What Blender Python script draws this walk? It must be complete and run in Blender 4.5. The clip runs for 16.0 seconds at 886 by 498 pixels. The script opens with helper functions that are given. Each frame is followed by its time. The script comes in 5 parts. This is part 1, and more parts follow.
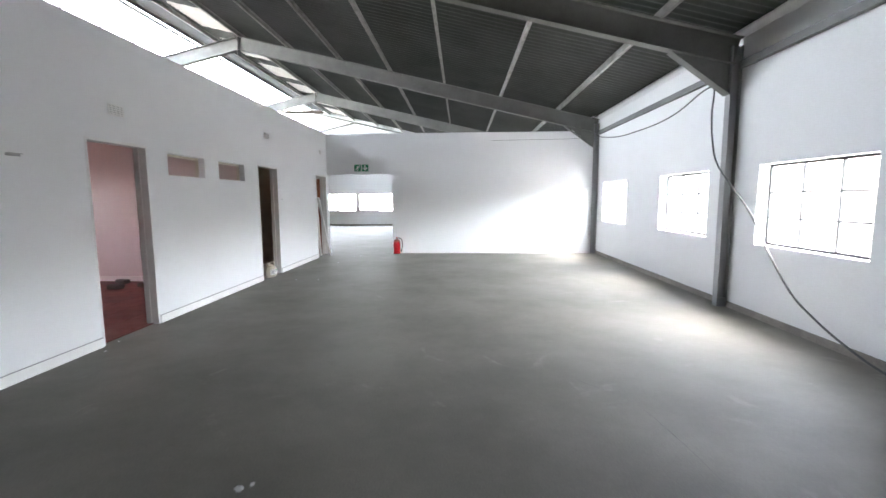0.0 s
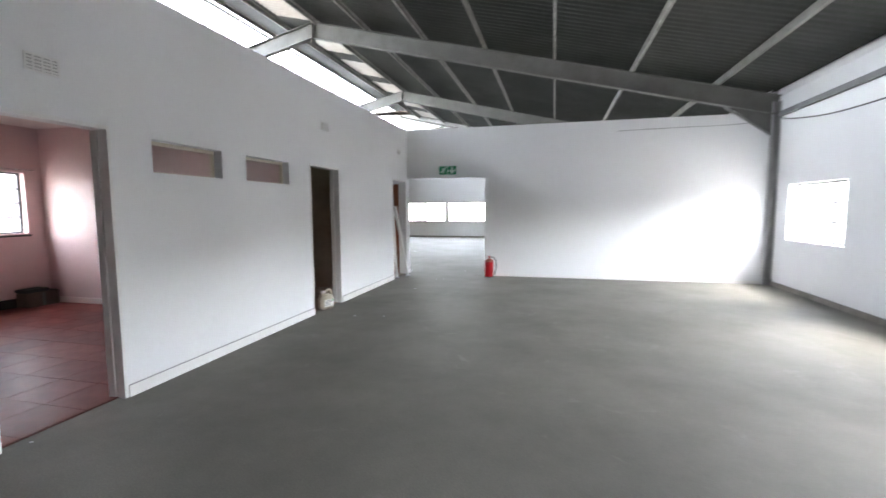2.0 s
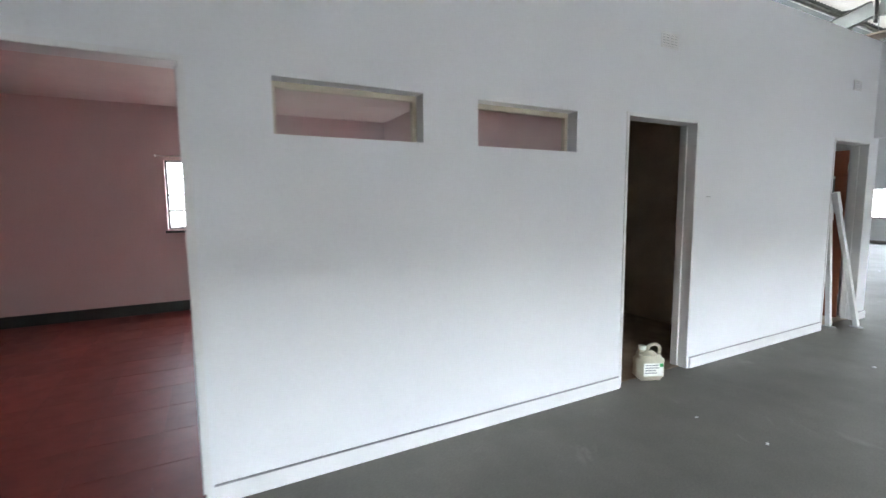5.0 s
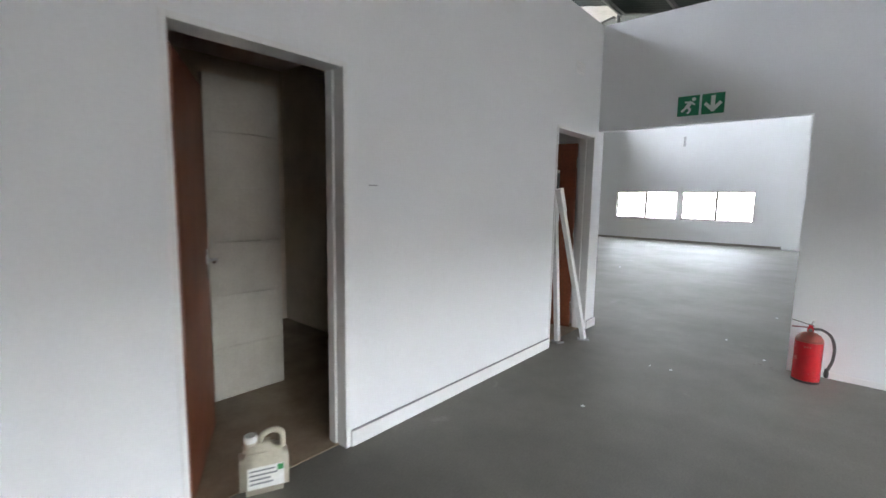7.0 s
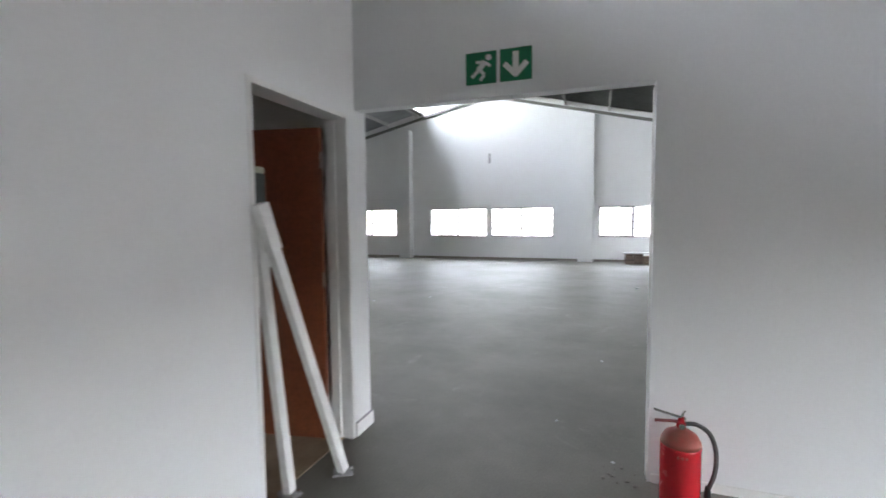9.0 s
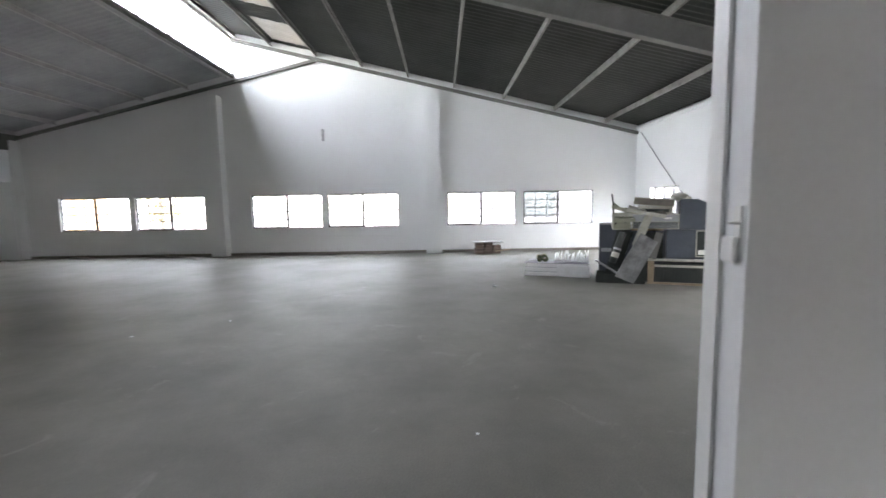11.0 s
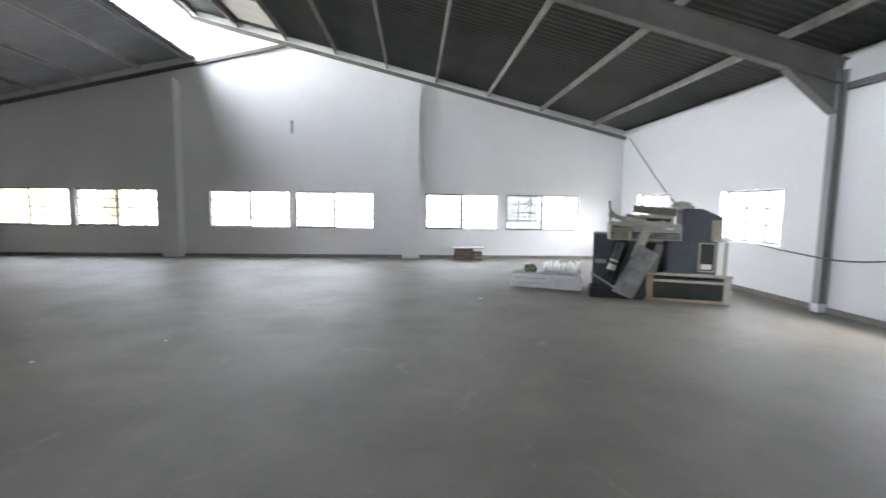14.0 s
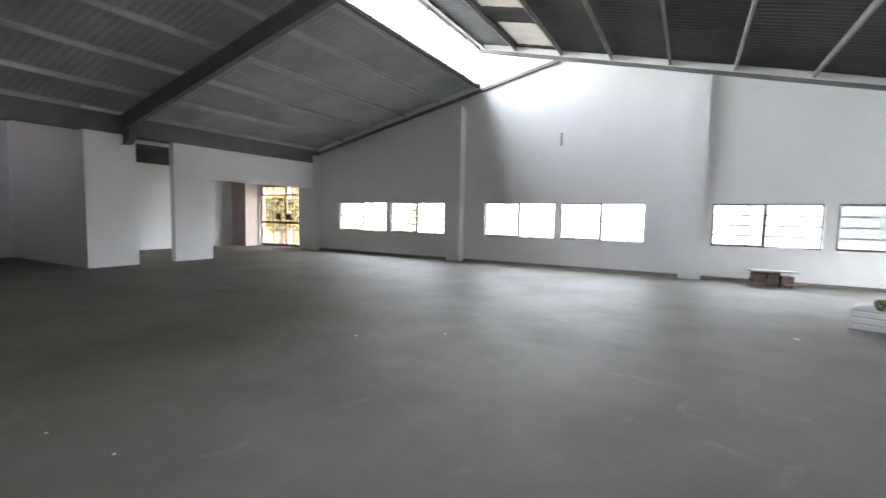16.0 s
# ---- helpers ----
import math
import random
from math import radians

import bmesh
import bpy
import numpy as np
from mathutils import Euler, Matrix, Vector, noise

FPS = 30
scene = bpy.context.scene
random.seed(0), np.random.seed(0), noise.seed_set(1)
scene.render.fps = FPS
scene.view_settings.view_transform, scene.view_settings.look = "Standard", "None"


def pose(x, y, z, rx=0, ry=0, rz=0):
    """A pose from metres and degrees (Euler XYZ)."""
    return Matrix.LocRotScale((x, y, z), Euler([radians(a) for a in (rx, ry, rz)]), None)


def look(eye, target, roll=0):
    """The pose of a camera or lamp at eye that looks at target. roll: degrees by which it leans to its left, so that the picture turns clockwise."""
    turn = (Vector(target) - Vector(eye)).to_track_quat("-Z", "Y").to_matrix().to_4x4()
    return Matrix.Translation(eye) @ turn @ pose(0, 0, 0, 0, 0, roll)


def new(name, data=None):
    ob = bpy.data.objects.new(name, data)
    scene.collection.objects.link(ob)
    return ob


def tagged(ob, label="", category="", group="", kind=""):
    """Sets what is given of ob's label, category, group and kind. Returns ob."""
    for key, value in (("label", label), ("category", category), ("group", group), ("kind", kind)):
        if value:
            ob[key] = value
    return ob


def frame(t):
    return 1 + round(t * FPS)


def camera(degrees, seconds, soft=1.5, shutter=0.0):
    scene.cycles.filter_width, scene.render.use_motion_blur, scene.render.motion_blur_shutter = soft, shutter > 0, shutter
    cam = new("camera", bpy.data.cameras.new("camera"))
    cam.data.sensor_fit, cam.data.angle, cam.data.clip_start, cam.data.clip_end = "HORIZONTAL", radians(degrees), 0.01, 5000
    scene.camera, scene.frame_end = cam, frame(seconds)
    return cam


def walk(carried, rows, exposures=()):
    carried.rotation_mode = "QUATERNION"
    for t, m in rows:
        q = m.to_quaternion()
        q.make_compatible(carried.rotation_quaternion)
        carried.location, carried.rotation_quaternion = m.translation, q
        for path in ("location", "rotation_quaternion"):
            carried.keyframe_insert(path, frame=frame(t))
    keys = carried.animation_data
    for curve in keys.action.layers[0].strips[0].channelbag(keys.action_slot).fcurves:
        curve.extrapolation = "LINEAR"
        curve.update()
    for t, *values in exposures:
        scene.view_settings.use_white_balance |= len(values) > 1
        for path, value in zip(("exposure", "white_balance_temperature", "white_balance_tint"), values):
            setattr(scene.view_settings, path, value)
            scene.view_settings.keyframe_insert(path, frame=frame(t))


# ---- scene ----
cam = camera(90.1, 16.0, 1.5, 0.4)
PATH = [
    (0, (3.599, 0.01, 1.464), (3.518, 1.995, 1.238), -0.3),
    (0.5, (3.499, 0.659, 1.45), (3.378, 2.646, 1.252), 0.1),
    (1, (3.37, 1.28, 1.437), (3.148, 3.26, 1.268), 0.1),
    (1.5, (3.296, 1.821, 1.44), (3.039, 3.799, 1.29), -0.1),
    (2, (3.213, 2.39, 1.46), (2.728, 4.322, 1.278), -0.3),
    (2.5, (2.989, 2.917, 1.463), (2.17, 4.723, 1.201), -0.8),
    (3, (2.818, 3.392, 1.453), (1.532, 4.915, 1.287), 0.4),
    (3.2, (2.762, 3.559, 1.435), (1.325, 4.938, 1.246), -0.2),
    (5.3, (2.237, 5.392, 1.432), (0.474, 6.313, 1.228), -0.5),
    (5.5, (2.213, 5.598, 1.425), (0.489, 6.597, 1.25), -0.6),
    (6, (2.143, 6.126, 1.43), (0.501, 7.237, 1.166), -1.8),
    (6.5, (2.0, 6.674, 1.419), (0.611, 8.094, 1.187), -0.4),
    (7, (1.926, 7.222, 1.402), (0.62, 8.719, 1.173), 1.0),
    (7.5, (1.795, 7.721, 1.386), (0.415, 9.145, 1.127), -0.0),
    (8, (1.652, 8.264, 1.41), (0.492, 9.872, 1.145), -0.3),
    (8.5, (1.583, 8.868, 1.429), (0.621, 10.603, 1.179), -0.6),
    (9, (1.491, 9.361, 1.431), (0.828, 11.244, 1.293), -0.5),
    (9.2, (1.463, 9.539, 1.43), (0.912, 11.455, 1.272), -1.2),
    (11.3, (1.338, 11.502, 1.447), (1.493, 13.485, 1.241), -0.4),
    (11.5, (1.349, 11.61, 1.445), (1.647, 13.578, 1.243), -0.1),
    (12, (1.302, 11.789, 1.445), (2.121, 13.603, 1.257), 0.1),
    (12.5, (1.281, 11.879, 1.44), (2.33, 13.574, 1.277), 1.3),
    (13, (1.267, 11.978, 1.464), (2.119, 13.78, 1.303), 1.1),
    (13.5, (1.242, 12.071, 1.448), (1.75, 13.997, 1.267), 0.7),
    (14, (1.197, 12.132, 1.439), (1.326, 14.119, 1.245), 0.8),
    (14.5, (1.176, 12.182, 1.442), (0.966, 14.161, 1.244), 0.5),
    (15, (1.127, 12.214, 1.416), (0.643, 14.147, 1.244), 1.5),
    (15.5, (1.088, 12.261, 1.406), (0.345, 14.11, 1.233), 1.2),
    (16, (1.059, 12.329, 1.396), (0.089, 14.071, 1.241), 1.1),
]
walk(cam, [(t, look(e, a, r)) for t, e, a, r in PATH], [(0.0, 6.80, 6530, 19), (0.7, 6.54, 6530, 19), (2.5, 6.60, 6560, 19), (3.2, 6.78, 6490, 18), (5.3, 6.78, 6320, 16), (6.5, 6.50, 6530, 18), (8.3, 6.40, 6600, 18), (9.2, 6.27, 6600, 19), (11.3, 6.0, 6760, 20), (14.0, 5.98, 6680, 20), (16.0, 6.12, 6720, 20)])

# ---- sky and sun ----
SUN_EL, SUN_AZ = 54.0, 118.0          # degrees; azimuth clockwise from +y
world = bpy.data.worlds.new("world")
scene.world = world
world.use_nodes = True
wn = world.node_tree.nodes
sky = wn.new("ShaderNodeTexSky")
sky.sky_type = "NISHITA"
sky.sun_disc = False
sky.sun_elevation, sky.sun_rotation = radians(SUN_EL), radians(SUN_AZ)
sky.dust_density, sky.air_density, sky.ozone_density = 1.6, 1.0, 0.6
wn["Background"].inputs["Strength"].default_value = 0.12
haze = wn.new("ShaderNodeHueSaturation")      # thin cloud takes the colour out of the sky
haze.inputs["Saturation"].default_value = 0.3
world.node_tree.links.new(sky.outputs[0], haze.inputs["Color"])
world.node_tree.links.new(haze.outputs[0], wn["Background"].inputs["Color"])
sun = new("sun", bpy.data.lights.new("sun", "SUN"))
sun.data.energy, sun.data.angle, sun.data.color = 0.09, radians(60), (1.0, 0.78, 0.64)
sd = Vector((math.sin(radians(SUN_AZ)) * math.cos(radians(SUN_EL)), math.cos(radians(SUN_AZ)) * math.cos(radians(SUN_EL)), math.sin(radians(SUN_EL))))
sun.matrix_world = look(sd * 60, (0, 0, 0))


# ---- materials ----
def material(name, col, rough=0.6, metal=0.0, spots=0.0, spot_scale=1.5, grain=0.0, grain_scale=60.0, bump=0.0, bump_scale=80.0,
             dark=None, per_object=0.0, coat=0.0):
    """A painted or raw surface: broad stains, fine grain, fine relief."""
    m = bpy.data.materials.new(name)
    m.use_nodes = True
    nt = m.node_tree
    n, l = nt.nodes, nt.links
    b = n["Principled BSDF"]
    b.inputs["Roughness"].default_value, b.inputs["Metallic"].default_value = rough, metal
    b.inputs["Coat Weight"].default_value = coat
    tc = n.new("ShaderNodeTexCoord")
    co = tc.outputs["Object"]
    out = None
    base = n.new("ShaderNodeRGB")
    base.outputs[0].default_value = (*col, 1)
    out = base.outputs[0]
    if spots:
        t = n.new("ShaderNodeTexNoise")
        t.inputs["Scale"].default_value, t.inputs["Detail"].default_value, t.inputs["Roughness"].default_value = spot_scale, 6, 0.65
        l.new(co, t.inputs["Vector"])
        r = n.new("ShaderNodeMapRange")
        r.inputs["From Min"].default_value, r.inputs["From Max"].default_value = 0.38, 0.68
        r.inputs["To Max"].default_value = spots
        l.new(t.outputs[0], r.inputs[0])
        x = n.new("ShaderNodeMix")
        x.data_type = "RGBA"
        x.inputs["B"].default_value = (*(dark or [c * 0.55 for c in col]), 1)
        l.new(r.outputs[0], x.inputs["Factor"])
        l.new(out, x.inputs["A"])
        out = x.outputs["Result"]
        rr = n.new("ShaderNodeMapRange")
        rr.inputs["To Min"].default_value, rr.inputs["To Max"].default_value = max(rough - 0.1, 0.03), min(rough + 0.12, 1)
        l.new(t.outputs[0], rr.inputs[0])
        l.new(rr.outputs[0], b.inputs["Roughness"])
    if grain:
        t = n.new("ShaderNodeTexNoise")
        t.inputs["Scale"].default_value, t.inputs["Detail"].default_value = grain_scale, 3
        l.new(co, t.inputs["Vector"])
        r = n.new("ShaderNodeMapRange")
        r.inputs["From Min"].default_value, r.inputs["From Max"].default_value = 0.3, 0.7
        r.inputs["To Min"].default_value, r.inputs["To Max"].default_value = 1 - grain, 1 + grain
        l.new(t.outputs[0], r.inputs[0])
        x = n.new("ShaderNodeMix")
        x.data_type, x.blend_type = "RGBA", "MULTIPLY"
        x.inputs["Factor"].default_value = 1
        l.new(out, x.inputs["A"])
        l.new(r.outputs[0], x.inputs["B"])
        out = x.outputs["Result"]
    if per_object:
        oi = n.new("ShaderNodeObjectInfo")
        r = n.new("ShaderNodeMapRange")
        r.inputs["To Min"].default_value, r.inputs["To Max"].default_value = 1 - per_object, 1 + per_object
        l.new(oi.outputs["Random"], r.inputs[0])
        x = n.new("ShaderNodeMix")
        x.data_type, x.blend_type = "RGBA", "MULTIPLY"
        x.inputs["Factor"].default_value = 1
        l.new(out, x.inputs["A"])
        l.new(r.outputs[0], x.inputs["B"])
        out = x.outputs["Result"]
    l.new(out, b.inputs["Base Color"])
    if bump:
        t = n.new("ShaderNodeTexNoise")
        t.inputs["Scale"].default_value, t.inputs["Detail"].default_value = bump_scale, 4
        l.new(co, t.inputs["Vector"])
        u = n.new("ShaderNodeBump")
        u.inputs["Strength"].default_value, u.inputs["Distance"].default_value = bump, 0.01
        l.new(t.outputs[0], u.inputs["Height"])
        l.new(u.outputs[0], b.inputs["Normal"])
    return m


def brick_relief(m, strength=0.25, along="x"):
    """Adds the relief of painted brickwork to a material."""
    n, l = m.node_tree.nodes, m.node_tree.links
    g = n.new("ShaderNodeNewGeometry")
    s = n.new("ShaderNodeSeparateXYZ")
    c = n.new("ShaderNodeCombineXYZ")
    l.new(g.outputs["Position"], s.inputs[0])
    l.new(s.outputs["X" if along == "x" else "Y"], c.inputs[0])
    l.new(s.outputs["Z"], c.inputs[1])
    t = n.new("ShaderNodeTexBrick")
    t.inputs["Scale"].default_value = 1.0
    t.inputs["Brick Width"].default_value, t.inputs["Row Height"].default_value = 0.23, 0.086
    t.inputs["Mortar Size"].default_value, t.inputs["Mortar Smooth"].default_value = 0.006, 0.6
    t.inputs["Color1"].default_value = t.inputs["Color2"].default_value = (1, 1, 1, 1)
    t.inputs["Mortar"].default_value = (0, 0, 0, 1)
    l.new(c.outputs[0], t.inputs["Vector"])
    u = n.new("ShaderNodeBump")
    u.inputs["Strength"].default_value, u.inputs["Distance"].default_value = strength, 0.01
    l.new(t.outputs["Color"], u.inputs["Height"])
    b = n["Principled BSDF"]
    if b.inputs["Normal"].links:
        l.new(b.inputs["Normal"].links[0].from_socket, u.inputs["Normal"])
    l.new(u.outputs[0], b.inputs["Normal"])
    return m


def glass_material():
    m = bpy.data.materials.new("window_glass")
    m.use_nodes = True
    n, l = m.node_tree.nodes, m.node_tree.links
    n.remove(n["Principled BSDF"])
    tr = n.new("ShaderNodeBsdfTransparent")
    tr.inputs[0].default_value = (0.93, 0.96, 0.95, 1)
    gl = n.new("ShaderNodeBsdfGlossy")
    gl.inputs["Roughness"].default_value = 0.03
    lw = n.new("ShaderNodeLayerWeight")
    pw = n.new("ShaderNodeMath")
    pw.operation = "POWER"
    pw.inputs[1].default_value = 5
    l.new(lw.outputs["Facing"], pw.inputs[0])
    ad = n.new("ShaderNodeMath")
    ad.operation = "MULTIPLY_ADD"
    ad.inputs[1].default_value, ad.inputs[2].default_value = 0.5, 0.03
    l.new(pw.outputs[0], ad.inputs[0])
    mx = n.new("ShaderNodeMixShader")
    l.new(ad.outputs[0], mx.inputs[0])
    l.new(tr.outputs[0], mx.inputs[1])
    l.new(gl.outputs[0], mx.inputs[2])
    l.new(mx.outputs[0], n["Material Output"].inputs["Surface"])
    return m


def floor_material():
    m = material("grey_screed", (0.205, 0.197, 0.170), rough=0.62, spots=0.6, spot_scale=0.9, grain=0.10, grain_scale=90, bump=0.12, bump_scale=25,
                 dark=(0.122, 0.119, 0.10))
    n, l = m.node_tree.nodes, m.node_tree.links
    b = n["Principled BSDF"]
    b.inputs["Specular IOR Level"].default_value = 0.35
    # pale trodden scuffs and dusty patches
    old = b.inputs["Base Color"].links[0].from_socket
    t = n.new("ShaderNodeTexNoise")
    t.inputs["Scale"].default_value, t.inputs["Detail"].default_value, t.inputs["Roughness"].default_value, t.inputs["Distortion"].default_value = 1.7, 9, 0.72, 1.2
    l.new(n["Texture Coordinate"].outputs["Object"], t.inputs["Vector"])
    r = n.new("ShaderNodeMapRange")
    r.inputs["From Min"].default_value, r.inputs["From Max"].default_value, r.inputs["To Max"].default_value = 0.60, 0.74, 0.65
    l.new(t.outputs[0], r.inputs[0])
    x = n.new("ShaderNodeMix")
    x.data_type = "RGBA"
    x.inputs["B"].default_value = (0.31, 0.30, 0.27, 1)
    l.new(r.outputs[0], x.inputs["Factor"])
    l.new(old, x.inputs["A"])
    l.new(x.outputs["Result"], b.inputs["Base Color"])
    # slow trowel waves under the fine grain
    wv = n.new("ShaderNodeTexNoise")
    wv.inputs["Scale"].default_value, wv.inputs["Detail"].default_value, wv.inputs["Distortion"].default_value = 2.6, 4, 0.6
    l.new(n["Texture Coordinate"].outputs["Object"], wv.inputs["Vector"])
    bp = n.new("ShaderNodeBump")
    bp.inputs["Strength"].default_value, bp.inputs["Distance"].default_value = 0.5, 0.010
    l.new(wv.outputs[0], bp.inputs["Height"])
    if b.inputs["Normal"].links:
        l.new(b.inputs["Normal"].links[0].from_socket, bp.inputs["Normal"])
    l.new(bp.outputs[0], b.inputs["Normal"])
    return m


def see_through(m, share):
    """Lets part of the view through a loosely woven cloth."""
    n, l = m.node_tree.nodes, m.node_tree.links
    tr = n.new("ShaderNodeBsdfTransparent")
    mx = n.new("ShaderNodeMixShader")
    mx.inputs[0].default_value = share
    o = n["Material Output"].inputs["Surface"]
    l.new(o.links[0].from_socket, mx.inputs[1])
    l.new(tr.outputs[0], mx.inputs[2])
    l.new(mx.outputs[0], o)
    return m


def translucent(m, share, col):
    """Lets part of the light through a thin sheet."""
    n, l = m.node_tree.nodes, m.node_tree.links
    tl = n.new("ShaderNodeBsdfTranslucent")
    tl.inputs[0].default_value = (*col, 1)
    mx = n.new("ShaderNodeMixShader")
    mx.inputs[0].default_value = share
    l.new(n["Principled BSDF"].outputs[0], mx.inputs[1])
    l.new(tl.outputs[0], mx.inputs[2])
    l.new(mx.outputs[0], n["Material Output"].inputs["Surface"])
    return m


FIBREGLASS = translucent(material("aged_fibreglass_sheet", (0.55, 0.53, 0.47), rough=0.5, spots=0.5, spot_scale=2, grain=0.06, dark=(0.35, 0.33, 0.27)), 0.006, (0.5, 0.48, 0.42))
PAINT = material("white_paint", (0.80, 0.81, 0.82), rough=0.55, spots=0.16, spot_scale=0.8, grain=0.015, bump=0.035, bump_scale=30, dark=(0.70, 0.71, 0.71))
PAINT_BRICK_X = brick_relief(material("white_painted_brick", (0.80, 0.81, 0.81), rough=0.6, spots=0.22, spot_scale=0.7, grain=0.03, bump=0.12, bump_scale=50, dark=(0.68, 0.68, 0.66)), 0.22, "x")
PAINT_BRICK_Y = brick_relief(material("white_painted_brick_side", (0.80, 0.81, 0.81), rough=0.6, spots=0.2, spot_scale=0.7, grain=0.03, bump=0.12, bump_scale=50, dark=(0.68, 0.68, 0.66)), 0.10, "y")
TRIM = material("white_gloss_trim", (0.80, 0.80, 0.79), rough=0.35, spots=0.2, spot_scale=3, grain=0.02, dark=(0.62, 0.61, 0.58))
DARK_LINE = material("dark_line_grey", (0.34, 0.34, 0.35), rough=0.9, grain=0.1)
FLOOR = floor_material()
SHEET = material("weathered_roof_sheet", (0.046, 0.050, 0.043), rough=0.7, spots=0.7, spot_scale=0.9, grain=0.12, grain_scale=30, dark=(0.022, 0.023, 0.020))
# West slope: grey sheet, paled further to put lens glare into its colour.
SHEET_PALE = material("glare_paled_roof_sheet", (0.36, 0.365, 0.375), rough=0.65, spots=0.5, spot_scale=1.0, grain=0.08, grain_scale=30, dark=(0.17, 0.172, 0.18))
STEEL = material("grey_painted_steel", (0.165, 0.165, 0.152), rough=0.6, spots=0.6, spot_scale=2.5, grain=0.06, dark=(0.10, 0.096, 0.085), bump=0.05)
# Paler copy of the rafters' STEEL tone, used on the columns.
COLUMN = material("pale_grey_column_steel", (0.30, 0.305, 0.305), rough=0.5, spots=0.5, spot_scale=2.5, grain=0.05, dark=(0.20, 0.20, 0.195), bump=0.05)
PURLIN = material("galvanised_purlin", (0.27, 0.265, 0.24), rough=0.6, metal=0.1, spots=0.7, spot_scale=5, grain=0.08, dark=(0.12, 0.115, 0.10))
# Paler copy of PURLIN, kept lighter than the glare-paled west sheets.
PURLIN_PALE = material("pale_west_purlin", (0.48, 0.48, 0.475), rough=0.6, spots=0.5, spot_scale=4, grain=0.06, dark=(0.34, 0.34, 0.33))
RAIL = material("dark_grey_rail", (0.17, 0.17, 0.17), rough=0.5, spots=0.4, spot_scale=4, grain=0.05)
WINSTEEL = material("window_steel", (0.05, 0.052, 0.055), rough=0.5, spots=0.4, spot_scale=8, grain=0.05)
GLASS = glass_material()
PINK = material("pink_wall_paint", (0.66, 0.475, 0.455), rough=0.55, spots=0.3, spot_scale=1.2, grain=0.03, bump=0.08, bump_scale=40, dark=(0.57, 0.40, 0.385))
# Dull pink tone puts the entrance's dim, reddish light into this wall's colour.
LOBBYDIM = material("dimmed_pinkish_plaster", (0.46, 0.37, 0.33), rough=0.7, spots=0.3, spot_scale=1.5, grain=0.04, dark=(0.36, 0.29, 0.26))
PINK_CEIL = material("pale_pink_ceiling", (0.78, 0.64, 0.60), rough=0.7, spots=0.2, grain=0.02)
REDTILE = material("red_quarry_tile", (0.19, 0.046, 0.036), rough=0.42, spots=0.5, spot_scale=5, grain=0.08, grain_scale=120, dark=(0.12, 0.034, 0.031), per_object=0.14, bump=0.05)
REDTILE.node_tree.nodes["Principled BSDF"].inputs["Specular IOR Level"].default_value = 0.10
GROUT = material("dark_grout", (0.11, 0.036, 0.03), rough=0.9, grain=0.15)
BROWNWALL = material("brown_wall", (0.72, 0.64, 0.53), rough=0.7, spots=0.4, spot_scale=2, grain=0.05)
BROWNFLOOR = material("brown_vinyl_floor", (0.36, 0.28, 0.19), rough=0.45, spots=0.6, spot_scale=3, grain=0.06, dark=(0.14, 0.10, 0.07))
DOORWOOD = material("reddish_brown_door", (0.22, 0.068, 0.030), rough=0.4, spots=0.5, spot_scale=2, grain=0.14, grain_scale=40, dark=(0.12, 0.036, 0.018))
GREYDOOR = material("blue_grey_door_paint", (0.20, 0.235, 0.26), rough=0.42, spots=0.3, spot_scale=1.5, grain=0.03, dark=(0.16, 0.19, 0.21), bump=0.04)
CHROME = material("worn_chrome", (0.7, 0.7, 0.69), rough=0.25, metal=1.0, spots=0.3, spot_scale=20)
STEPCON = material("dark_worn_concrete", (0.19, 0.18, 0.16), rough=0.8, spots=0.6, spot_scale=4, grain=0.12, bump=0.3, bump_scale=40)
CONCRETE = material("rough_concrete", (0.27, 0.25, 0.22), rough=0.8, spots=0.6, spot_scale=4, grain=0.12, bump=0.3, bump_scale=40)


# ---- mesh tools ----
def link_mesh(name, bm, mat, parent=None, smooth=False):
    me = bpy.data.meshes.new(name)
    bm.normal_update()
    if smooth:
        for f in bm.faces:
            f.smooth = True
    bm.to_mesh(me)
    bm.free()
    me.materials.append(mat)
    ob = new(name, me)
    if parent:
        ob.parent = parent
    return ob


def part(name, bm, mat, parent, label="", smooth=False):
    """One mesh object under a thing, in the thing's own coordinates."""
    ob = link_mesh(name, bm, mat, parent, smooth)
    if label:
        tagged(ob, label)
    return ob


def thing(name, m, label, category, group="", kind=""):
    ob = new(name)
    ob.empty_display_size = 0.1
    ob.matrix_world = m
    return tagged(ob, label, category, group, kind)


def box(x0, x1, y0, y1, z0, z1, bevel=0.0, bm=None, turn=None):
    """A box, its edges rounded by bevel, added to bm; turn: a matrix laid on it."""
    own = bmesh.new()
    bmesh.ops.create_cube(own, size=1)
    for v in own.verts:
        v.co = Vector((x0 + (v.co.x + 0.5) * (x1 - x0), y0 + (v.co.y + 0.5) * (y1 - y0), z0 + (v.co.z + 0.5) * (z1 - z0)))
    if bevel:
        bmesh.ops.bevel(own, geom=own.edges[:], offset=bevel, segments=2, affect="EDGES", clamp_overlap=True)
    return merge(own, bm, turn)


def merge(own, bm, turn=None):
    if turn is not None:
        own.transform(turn)
    if bm is None:
        return own
    me = bpy.data.meshes.new("tmp")
    own.to_mesh(me)
    own.free()
    bm.from_mesh(me)
    bpy.data.meshes.remove(me)
    return bm


